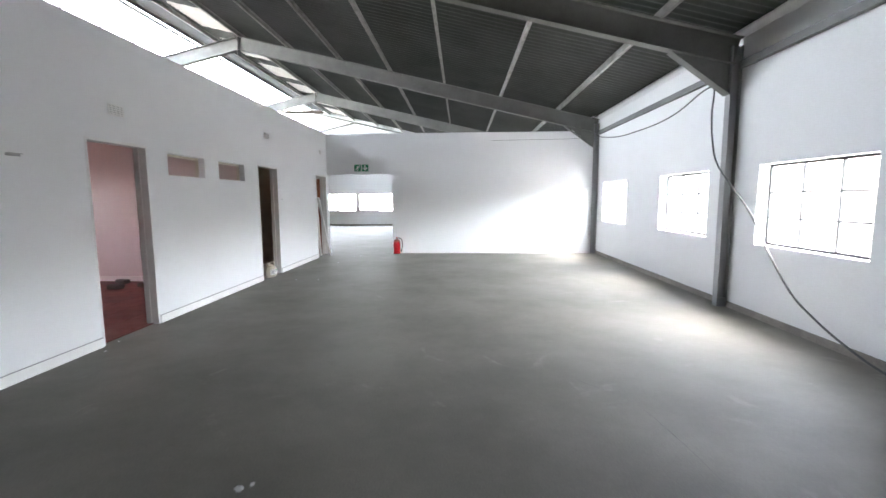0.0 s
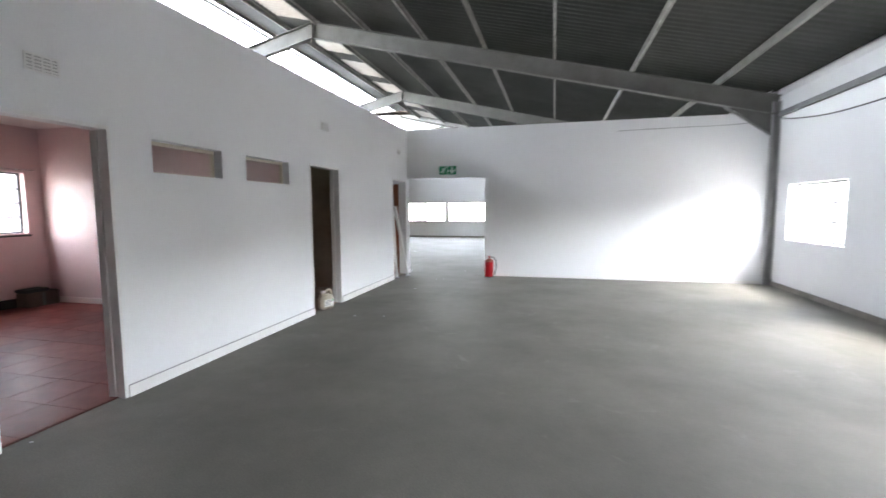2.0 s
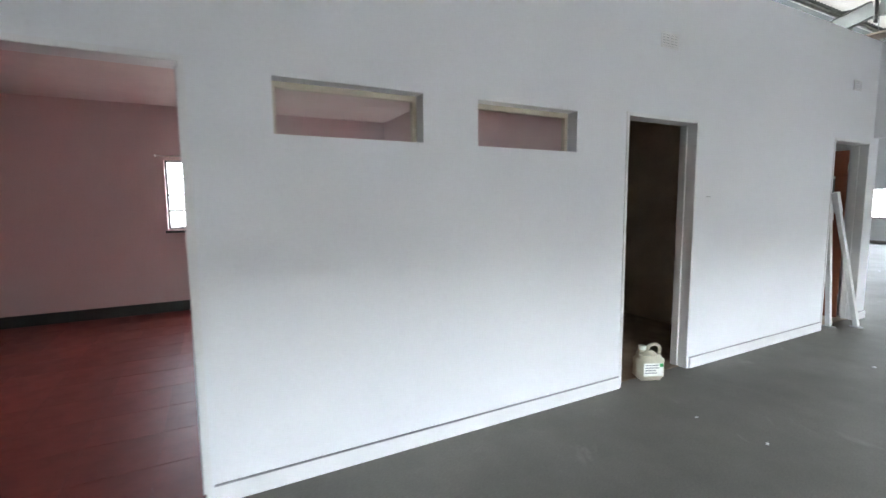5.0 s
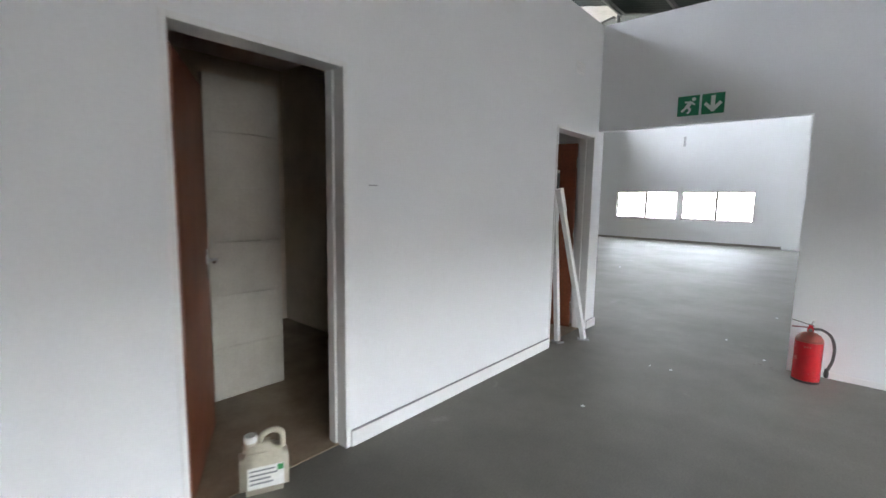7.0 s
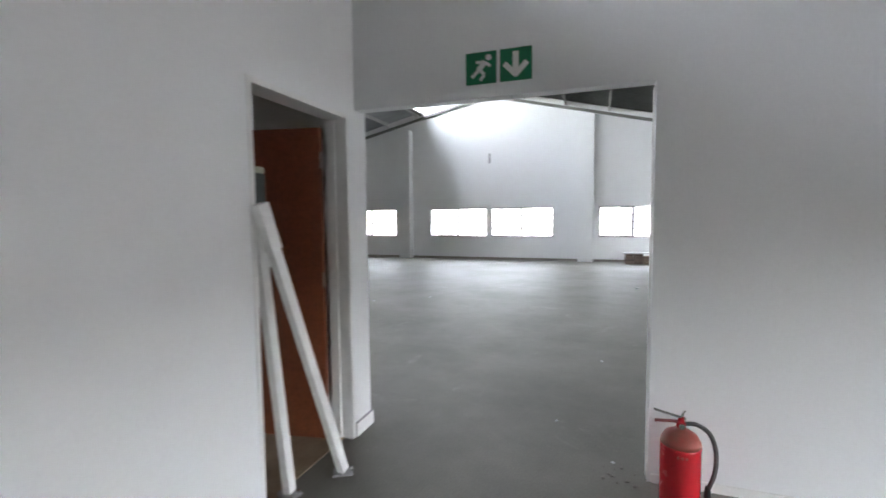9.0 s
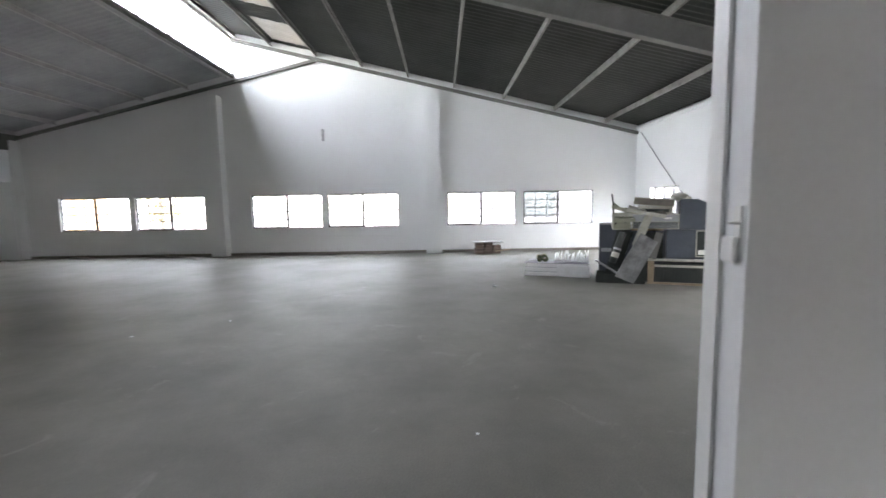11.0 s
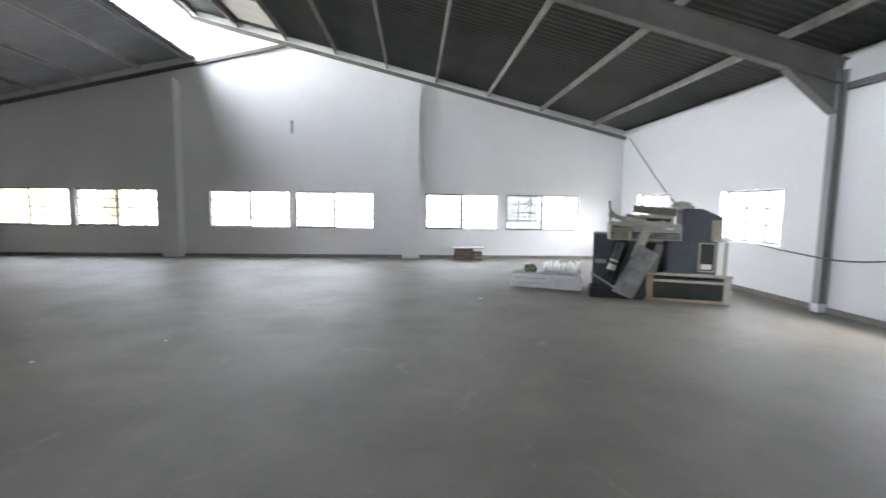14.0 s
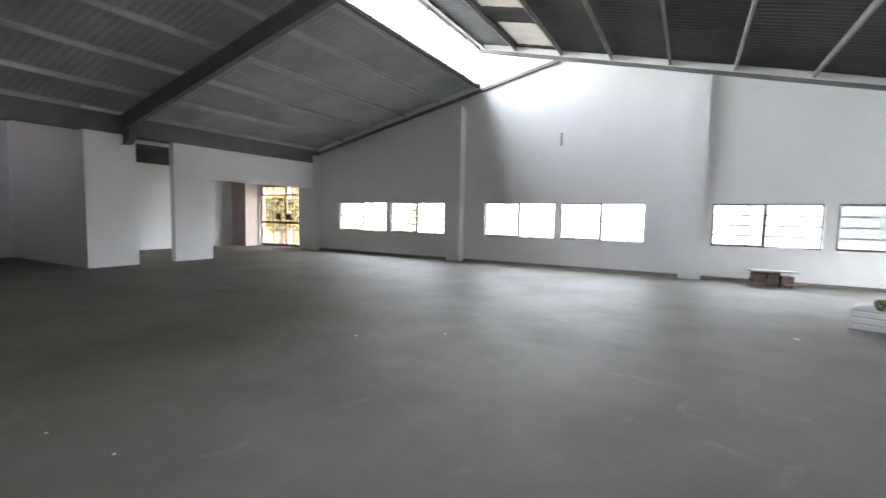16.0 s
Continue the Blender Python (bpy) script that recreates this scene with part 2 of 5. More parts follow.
def lathe(profile, seg=24, bm=None, turn=None):
    """A round body about z from (radius, height) pairs."""
    own = bmesh.new()
    rings = []
    for r, z in profile:
        rings.append([own.verts.new((r * math.cos(2 * math.pi * i / seg), r * math.sin(2 * math.pi * i / seg), z)) for i in range(seg)])
    for a, b in zip(rings, rings[1:]):
        for i in range(seg):
            own.faces.new((a[i], a[(i + 1) % seg], b[(i + 1) % seg], b[i]))
    own.faces.new(rings[0][::-1])
    own.faces.new(rings[-1])
    return merge(own, bm, turn)


def extrude(outline, p0, p1, up=(0, 0, 1), bm=None):
    """A bar of the given outline (across, up) from p0 to p1."""
    own = bmesh.new()
    p0, p1 = Vector(p0), Vector(p1)
    d = (p1 - p0).normalized()
    side = d.cross(Vector(up)).normalized()
    top = side.cross(d)
    a = [own.verts.new(p0 + side * u + top * v) for u, v in outline]
    b = [own.verts.new(p1 + side * u + top * v) for u, v in outline]
    k = len(outline)
    for i in range(k):
        own.faces.new((a[i], a[(i + 1) % k], b[(i + 1) % k], b[i]))
    own.faces.new(a[::-1])
    own.faces.new(b)
    bmesh.ops.recalc_face_normals(own, faces=own.faces[:])
    return merge(own, bm)


def tube(points, r, seg=8, bm=None):
    """A round cable or rail through points."""
    own = bmesh.new()
    pts = [Vector(p) for p in points]
    rings = []
    for i, p in enumerate(pts):
        d = (pts[min(i + 1, len(pts) - 1)] - pts[max(i - 1, 0)]).normalized()
        s = d.cross(Vector((0.31, 0.17, 0.94))).normalized()
        t = s.cross(d)
        rings.append([own.verts.new(p + (s * math.cos(2 * math.pi * k / seg) + t * math.sin(2 * math.pi * k / seg)) * r) for k in range(seg)])
    for a, b in zip(rings, rings[1:]):
        for k in range(seg):
            own.faces.new((a[k], a[(k + 1) % seg], b[(k + 1) % seg], b[k]))
    own.faces.new(rings[0][::-1])
    own.faces.new(rings[-1])
    bmesh.ops.recalc_face_normals(own, faces=own.faces[:])
    return merge(own, bm)


def curve_points(keys, n=8):
    """A smooth line through keys (Catmull-Rom)."""
    k = [Vector(p) for p in keys]
    k = [k[0] * 2 - k[1]] + k + [k[-1] * 2 - k[-2]]
    out = []
    for i in range(1, len(k) - 2):
        for j in range(n):
            t = j / n
            out.append(0.5 * (2 * k[i] + (k[i + 1] - k[i - 1]) * t + (2 * k[i - 1] - 5 * k[i] + 4 * k[i + 1] - k[i + 2]) * t * t + (3 * k[i] - k[i - 1] - 3 * k[i + 1] + k[i + 2]) * t ** 3))
    return out + [k[-2]]


def wall(name, axis, at, thick, u0, u1, z0, top, holes, mat, label, breaks=()):
    """An upright wall. axis: the way it runs ('x' or 'y'); at: its face, thick: to the other face; top: height or function of u; holes: (u0, u1, z0, z1)."""
    topf = top if callable(top) else (lambda u: top)
    zmax = max(topf(u0), topf(u1), *[topf(b) for b in breaks]) if breaks else max(topf(u0), topf(u1))
    us = sorted({u0, u1, *breaks, *[h[0] for h in holes], *[h[1] for h in holes]})
    zs = sorted({z0, *[h[2] for h in holes], *[h[3] for h in holes]}) + [None]
    bm = bmesh.new()
    cache = {}

    def vert(u, z, side):
        key = (u, z, side)
        if key not in cache:
            h = topf(u) if z is None else z
            w = at + (thick if side else 0)
            cache[key] = bm.verts.new((u, w, h) if axis == "x" else (w, u, h))
        return cache[key]

    def solid(i, j):
        if not (0 <= i < len(us) - 1 and 0 <= j < len(zs) - 1):
            return False
        uc = (us[i] + us[i + 1]) / 2
        zc = zs[j] + 0.001
        return not any(h[0] < uc < h[1] and h[2] <= zc < h[3] for h in holes)

    for i in range(len(us) - 1):
        for j in range(len(zs) - 1):
            if not solid(i, j):
                continue
            a, b, c, d = us[i], us[i + 1], zs[j], zs[j + 1]
            for s in (0, 1):
                bm.faces.new([vert(a, c, s), vert(b, c, s), vert(b, d, s), vert(a, d, s)])
            for (di, dj, p, q) in ((-1, 0, (a, c), (a, d)), (1, 0, (b, c), (b, d)), (0, -1, (a, c), (b, c)), (0, 1, (a, d), (b, d))):
                if not solid(i + di, j + dj):
                    bm.faces.new([vert(*p, 0), vert(*q, 0), vert(*q, 1), vert(*p, 1)])
    bmesh.ops.recalc_face_normals(bm, faces=bm.faces[:])
    return tagged(link_mesh(name, bm, mat), label, "wall", kind="structure")


# ---- the shell ----
EAST2 = 7.07                         # the side wall beyond the cross wall stands a little further in
EAST, NORTH, CROSS, SOUTH, WEST, OUT = 7.18, 24.45, 11.90, -6.0, -15.2, -4.6
EAVE, SLOPE, MON_T, MON_B = 3.47, 0.2385, 6.26, 5.15
APEX_X = -2.2


def roof_z(x):
    return EAVE + SLOPE * (EAST - x)


def low_roof_z(x):
    return MON_B + SLOPE * (x - OUT)


floor_bm = box(WEST - 0.2, EAST + 0.25, SOUTH - 0.2, NORTH + 0.3, -0.2, 0.0)
floor = tagged(link_mesh("floor", floor_bm, FLOOR), "worn dark grey screed floor with stains", "floor", kind="structure")

EAST_WIN = [(4.0, 5.54), (6.62, 8.20), (9.80, 11.40), (15.70, 17.23), (18.87, 20.33), (22.06, 23.55)]
EZ0, EZ1 = 0.89, 1.85
wall("wall_east", "y", EAST, 0.24, SOUTH, CROSS + 0.05, 0, EAVE + 0.09, [(a, b, EZ0, EZ1) for a, b in EAST_WIN[:3]], PAINT_BRICK_Y, "white painted brick side wall with steel windows")
wall("wall_east_far", "y", EAST2, 0.35, CROSS + 0.05, NORTH + 0.24, 0, EAVE + 0.09, [(a, b, EZ0 - 0.02, EZ1 - 0.06) for a, b in EAST_WIN[3:]] + [(13.14, 14.10, 0.2, 2.32)], PAINT_BRICK_Y, "white painted brick side wall with steel windows and a grey door")
NORTH_WIN = [(-9.98, -7.91), (-7.74, -5.68), (-4.30, -2.20), (-2.05, 0.06), (1.50, 3.53), (3.76, 5.83)]
NZ0, NZ1 = 0.79, 1.77


wall("wall_north", "x", NORTH, 0.24, OUT, EAST + 0.24, 0, lambda x: roof_z(x) + 0.13, [(a, b, NZ0, NZ1) for a, b in NORTH_WIN if a > OUT], PAINT_BRICK_X, "white painted brick gable wall under the roof ridge")
wall("wall_north_low", "x", NORTH, 0.24, WEST, OUT, 0, lambda x: low_roof_z(max(x, -11.4)) + 0.11, [(a, b, NZ0, NZ1) for a, b in NORTH_WIN if a < OUT - 0.5] + [(-14.25, -12.02, 0.02, 2.42)], PAINT_BRICK_X, "white painted brick gable wall with windows and glazed entrance", breaks=(-11.4,))
wall("wall_partition", "y", 0.0, -0.13, SOUTH, CROSS + 0.14, 0, 3.19, [(4.185, 5.035, 0, 2.08), (7.81, 8.66, 0, 2.08), (10.972, 11.82, 0, 2.08), (5.39, 6.18, 1.77, 2.04), (6.54, 7.33, 1.77, 2.04)], PAINT, "smooth white plastered partition with doorways and fanlights")
wall("wall_cross", "x", CROSS, 0.09, 0.0, EAST, 0, 3.188, [(0.0, 1.76, 0, 2.125)], PAINT, "smooth white plastered cross wall with wide doorway")
wall("wall_cross_west", "x", CROSS, 0.09, WEST, -0.13, 0, lambda x: 3.19 if x > OUT else low_roof_z(max(x, -11.4)) + 0.11, [], PAINT, "white plastered wall", breaks=(OUT - 0.001, OUT, -11.4))
wall("wall_south", "x", SOUTH, -0.2, OUT - 0.2, EAST + 0.24, 0, lambda x: roof_z(x) + 0.13, [], PAINT_BRICK_X, "white painted brick end wall")
R1W = (4.6, 7.42, 1.12, 2.03)
wall("wall_office_outer", "y", OUT, -0.22, SOUTH, CROSS, 0, MON_B - 0.02, [R1W], PINK, "outer wall of the offices, painted pink inside")
wall("wall_west", "y", WEST, -0.2, CROSS, NORTH + 0.24, 0, 3.7, [], PAINT, "white plastered far side wall")
# offices behind the partition
wall("wall_office_a", "x", 2.6, 0.1, OUT, -0.13, 0, 2.72, [], PINK, "pink painted office wall")
wall("wall_office_b", "x", 7.66, 0.1, OUT, -0.13, 0, 2.72, [], PINK, "pink painted office wall")
wall("wall_office_c", "x", 9.78, 0.1, OUT, -0.13, 0, 2.72, [], BROWNWALL, "dull brown washroom wall")
wall("wall_washroom", "y", -2.66, -0.1, 7.76, 9.78, 0, 2.72, [], BROWNWALL, "dull brown washroom back wall")
wall("wall_store", "y", -1.6, -0.1, 9.88, CROSS, 0, 2.72, [], BROWNWALL, "dull brown store room back wall")
wall("wall_washroom_side", "x", 7.76, 0.012, -2.66, -0.13, 0, 2.72, [], BROWNWALL, "dull brown washroom side wall")
tagged(link_mesh("ceiling_offices", box(OUT, -0.13, 2.6, CROSS, 2.72, 2.80), PINK_CEIL), "pale flat board ceiling over the offices", "ceiling", kind="structure")
wall("wall_lobby_block", "x", 17.2, 1.09, WEST, -11.0, 0, 3.7, [], PAINT, "white plastered block beside the lobby")
wall("wall_lobby", "y", -11.0, -0.2, 19.20, NORTH, 0, 3.16, [(20.26, 24.12, 0, 2.26)], PAINT, "white plastered lobby wall with wide opening")
wall("wall_lobby_closet", "x", 23.86, NORTH - 23.87, WEST, -14.35, 0, 2.95, [], LOBBYDIM, "plastered closet wall beside the entrance, dulled pink for dim light")
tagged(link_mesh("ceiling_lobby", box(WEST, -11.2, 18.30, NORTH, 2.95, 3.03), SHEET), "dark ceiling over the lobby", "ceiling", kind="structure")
# pilasters on the gable wall
for px0, px1, ph in ((-11.69, -10.95, 3.45), (-5.42, -4.98, 4.6), (0.86, 1.33, 4.66)):
    tagged(link_mesh("pilaster", box(px0, px1, NORTH - 0.30, NORTH + 0.01, 0, ph, 0.012), PAINT_BRICK_X), "white painted brick pilaster on the gable wall", "pilaster", "gable pilasters", "structure")


# roof sheets: corrugated, ribs running down the slope
def roof_sheet(name, x0, z0, x1, z1, y0, y1, label, mat=SHEET, rib=0.016):
    ys = np.arange(y0, y1, 0.0254 * 0.75)
    zo = rib * np.sin(ys * 2 * math.pi / 0.152)
    xs = np.linspace(x0, x1, 7)
    verts, faces = [], []
    for i, x in enumerate(xs):
        lap = 0.012 * (i % 2)
        z = z0 + (z1 - z0) * i / 6
        verts += [(x, y, z + o + lap) for y, o in zip(ys, zo)]
    k = len(ys)
    for i in range(6):
        faces += [(i * k + j, i * k + j + 1, (i + 1) * k + j + 1, (i + 1) * k + j) for j in range(k - 1)]
    me = bpy.data.meshes.new(name)
    me.from_pydata(verts, [], faces)
    me.materials.append(mat)
    for p in me.polygons:
        p.use_smooth = True
    return tagged(new(name, me), label, "ceiling", kind="structure")


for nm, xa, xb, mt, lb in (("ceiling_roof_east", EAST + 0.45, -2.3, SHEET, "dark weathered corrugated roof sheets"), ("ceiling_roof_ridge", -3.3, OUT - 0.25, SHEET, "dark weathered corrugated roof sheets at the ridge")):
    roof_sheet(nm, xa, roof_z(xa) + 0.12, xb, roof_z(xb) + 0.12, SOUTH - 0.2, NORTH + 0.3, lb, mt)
ys0, k = SOUTH - 0.2, 0
while ys0 < NORTH + 0.3:
    ys1 = min(ys0 + (0.85 if k % 2 else 1.55), NORTH + 0.3)
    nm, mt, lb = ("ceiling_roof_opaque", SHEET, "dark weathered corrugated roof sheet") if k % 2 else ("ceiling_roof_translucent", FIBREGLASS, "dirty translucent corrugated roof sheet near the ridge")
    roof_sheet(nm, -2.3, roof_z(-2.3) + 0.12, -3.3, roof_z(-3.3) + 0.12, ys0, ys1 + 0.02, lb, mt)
    ys0, k = ys1, k + 1
roof_sheet("ceiling_roof_west", OUT - 0.02, low_roof_z(OUT) + 0.10, -11.6, low_roof_z(-11.6) + 0.10, CROSS, NORTH + 0.3, "grey corrugated roof sheets paled for glare", SHEET_PALE, 0.006)
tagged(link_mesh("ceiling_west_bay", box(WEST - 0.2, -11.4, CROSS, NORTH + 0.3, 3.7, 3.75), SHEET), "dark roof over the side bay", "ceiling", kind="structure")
tagged(link_mesh("roof_valley_beam", box(-11.3, -10.98, CROSS, NORTH, 3.17, 3.62, 0.006), STEEL), "dark steel valley beam", "beam", kind="structure")

# purlins: lipped channels along the roof
CH = [(-0.024, 0), (0.024, 0), (0.024, 0.012), (-0.019, 0.012), (-0.019, 0.10), (0.024, 0.10), (0.024, 0.112), (-0.024, 0.112)]
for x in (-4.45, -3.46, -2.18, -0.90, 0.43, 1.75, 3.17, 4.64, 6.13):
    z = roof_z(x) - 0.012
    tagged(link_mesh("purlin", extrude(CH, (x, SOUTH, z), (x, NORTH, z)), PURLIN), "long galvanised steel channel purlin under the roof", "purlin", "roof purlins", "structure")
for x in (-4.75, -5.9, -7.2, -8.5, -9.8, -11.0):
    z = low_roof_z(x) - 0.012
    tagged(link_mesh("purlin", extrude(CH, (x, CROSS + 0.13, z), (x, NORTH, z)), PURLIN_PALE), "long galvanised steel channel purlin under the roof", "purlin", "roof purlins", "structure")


# portal frames
def ibeam(depth, width=0.14, tf=0.012, tw=0.009):
    h, w = depth, width / 2
    return [(-w, 0), (w, 0), (w, tf), (tw / 2, tf), (tw / 2, h - tf), (w, h - tf), (w, h), (-w, h), (-w, h - tf), (-tw / 2, h - tf), (-tw / 2, tf), (-w, tf)]


def portal(y, west_x, white_foot, side=EAST):
    t = thing("portal_frame", pose(0, y, 0), "grey painted steel portal frame with haunched column", "frame", "portal frames", "structure")
    d = 0.34
    drop = d + 0.015
    part("rafter", extrude(ibeam(d), (side - 0.10, 0, roof_z(side - 0.10) - drop), (APEX_X, 0, roof_z(APEX_X) - drop)), STEEL, t)
    part("rafter", extrude(ibeam(d), (APEX_X, 0, roof_z(APEX_X) - drop), (west_x, 0, roof_z(APEX_X) - SLOPE * (APEX_X - west_x) - drop)), STEEL, t)
    foot = 0.12
    part("column", extrude(ibeam(0.13, 0.11), (side - 0.14, 0, foot), (side - 0.14, 0, roof_z(EAST) - 0.10), up=(1, 0, 0)), COLUMN, t)
    if white_foot:
        part("column_foot", box(side - 0.15, side - 0.002, -0.065, 0.065, 0, foot, 0.008), PAINT, t, "white painted column foot")
    else:
        part("column_foot", box(side - 0.14, side - 0.002, -0.055, 0.055, 0, foot, 0.004), COLUMN, t)
    # haunch: web plate and bottom flange
    own = bmesh.new()
    xa, xb = side - 0.13, side - 0.85
    za, zb = roof_z(xa) - drop, roof_z(xb) - drop
    pts = [(xa, za + 0.02), (xa, 2.80), (xa - 0.03, 2.80), (xb, zb + 0.01)]
    f = [own.verts.new((x, -0.008, z)) for x, z in pts]
    g = [own.verts.new((x, 0.008, z)) for x, z in pts]
    own.faces.new(f)
    own.faces.new(g[::-1])
    for i in range(4):
        own.faces.new((f[i], f[(i + 1) % 4], g[(i + 1) % 4], g[i]))
    bmesh.ops.recalc_face_normals(own, faces=own.faces[:])
    extrude([(-0.07, -0.012), (0.07, -0.012), (0.07, 0), (-0.07, 0)], (xa - 0.02, 0, 2.78), (xb - 0.05, 0, zb + 0.0), bm=own)
    part("haunch", own, STEEL, t)
    if west_x < -8:
        zw = roof_z(APEX_X) - SLOPE * (APEX_X - west_x) - drop
        own = box(west_x - 0.02, west_x + 0.30, -0.008, 0.008, 2.95, zw + 0.1)
        extrude([(-0.07, -0.012), (0.07, -0.012), (0.07, 0), (-0.07, 0)], (west_x + 0.28, 0, 2.94), (west_x + 0.9, 0, zw + 0.16), bm=own)
        box(west_x - 0.02, west_x + 0.31, -0.07, 0.07, 2.93, 2.945, bm=own)
        part("haunch", own, STEEL, t)
    part("apex_plate", box(APEX_X - 0.012, APEX_X + 0.012, -0.085, 0.085, roof_z(APEX_X) - 0.50, roof_z(APEX_X) - 0.03, 0.003), STEEL, t)
    for k in range(4):
        part("bolt", lathe([(0.0001, -0.03), (0.014, -0.03), (0.014, 0.03), (0.0001, 0.03)], 6, None, pose(APEX_X, 0.05 if k % 2 else -0.05, roof_z(APEX_X) - (0.2 if k < 2 else 0.42), 0, 90, 0)), STEEL, t)
    return t


portal(-0.2, OUT, False)
portal(6.05, OUT, False)
portal(11.88, OUT, False)
portal(18.02, -11.0, True, EAST2)
for (xa, za, xb, zb) in ((EAST, roof_z(EAST) - 0.10, OUT, roof_z(OUT) - 0.10), (-11.2, low_roof_z(-11.2) - 0.1, APEX_X, roof_z(APEX_X) - 0.14)):
    tagged(link_mesh("gable_rafter", extrude([(-0.04, -0.05), (0.04, -0.05), (0.04, 0.03), (-0.04, 0.03)], (xa, NORTH - 0.06, za), (xb, NORTH - 0.06, zb)), STEEL), "slim grey steel rafter against the gable wall", "rafter", "gable rafters", "structure")
# uneven mortar bedding between the wall head and the roof sheets
def mortar_edge(name, ex, y0, y1, seed):
    rng = random.Random(seed)
    n = int((y1 - y0) / 0.06)
    rows = []
    bm = bmesh.new()
    for i in range(n + 1):
        y = y0 + (y1 - y0) * i / n
        lump = 0.5 + 0.5 * noise.noise(Vector((y * 1.9, seed, 0))) + rng.uniform(-0.12, 0.12)
        out, low = 0.012 + 0.035 * lump, 0.03 + 0.05 * lump
        rows.append([bm.verts.new((ex - a, y, EAVE + b)) for a, b in ((0.0, 0.05 - low), (out * 0.7, 0.055 - low * 0.6), (out, 0.07), (out * 0.8, 0.115), (-0.02, 0.118))])
    for a, c in zip(rows, rows[1:]):
        for k in range(4):
            bm.faces.new((a[k], a[k + 1], c[k + 1], c[k]))
    bmesh.ops.recalc_face_normals(bm, faces=bm.faces[:])
    return tagged(link_mesh(name, bm, PAINT_BRICK_Y, None, True), "uneven white painted mortar bedding along the wall top", "mortar", kind="structure")


mortar_edge("trim_mortar_near", EAST, SOUTH, CROSS + 0.05, 3)
mortar_edge("trim_mortar_far", EAST2, CROSS + 0.1, NORTH, 5)
# wall rail under the eave
for y0, y1 in ((SOUTH, -0.3), (-0.1, 5.97), (6.13, 11.80), (12.0, 17.94)):
    ex = EAST if y0 < 11 else EAST2
    tagged(link_mesh("eave_rail", box(ex - 0.07, ex - 0.002, y0, y1, 3.08, 3.17, 0.006), RAIL), "dark grey steel rail along the wall top", "rail", "eave rails", "structure")

# ---- clerestory glazing ----
clear = thing("window_clerestory", pose(OUT, 0, 0), "long clerestory glazing in thin grey steel bars", "window", kind="structure")
GLAZE_FROM = 7.2
tagged(link_mesh("wall_clerestory_blank", box(OUT - 0.03, OUT + 0.03, SOUTH, GLAZE_FROM - 0.02, MON_B + 0.06, roof_z(OUT) + 0.02), SHEET), "dark sheeted blank part of the clerestory", "wall", kind="structure")
ct, cb = roof_z(OUT) - 0.02, MON_B + 0.06
part("window_sill", box(-0.05, 0.05, SOUTH, NORTH, MON_B - 0.02, cb, 0.004), STEEL, clear)
part("window_head", box(-0.04, 0.04, GLAZE_FROM, NORTH, ct - 0.06, ct, 0.004), STEEL, clear)
y = GLAZE_FROM
pane_me = None
while y < NORTH - 0.4:
    y1 = min(y + 1.02, NORTH)
    bar = part("mullion", box(-0.02, 0.02, y1 - 0.018, y1 + 0.018, cb, ct - 0.06), STEEL, clear)
    if pane_me is None:
        pane = part("pane", box(-0.003, 0.003, -0.49, 0.49, cb, ct - 0.06), GLASS, clear)
        pane_me = pane.data
    else:
        pane = new("pane", pane_me)
        pane.parent = clear
    pane.location = (0, (y + y1) / 2, 0)
    y = y1


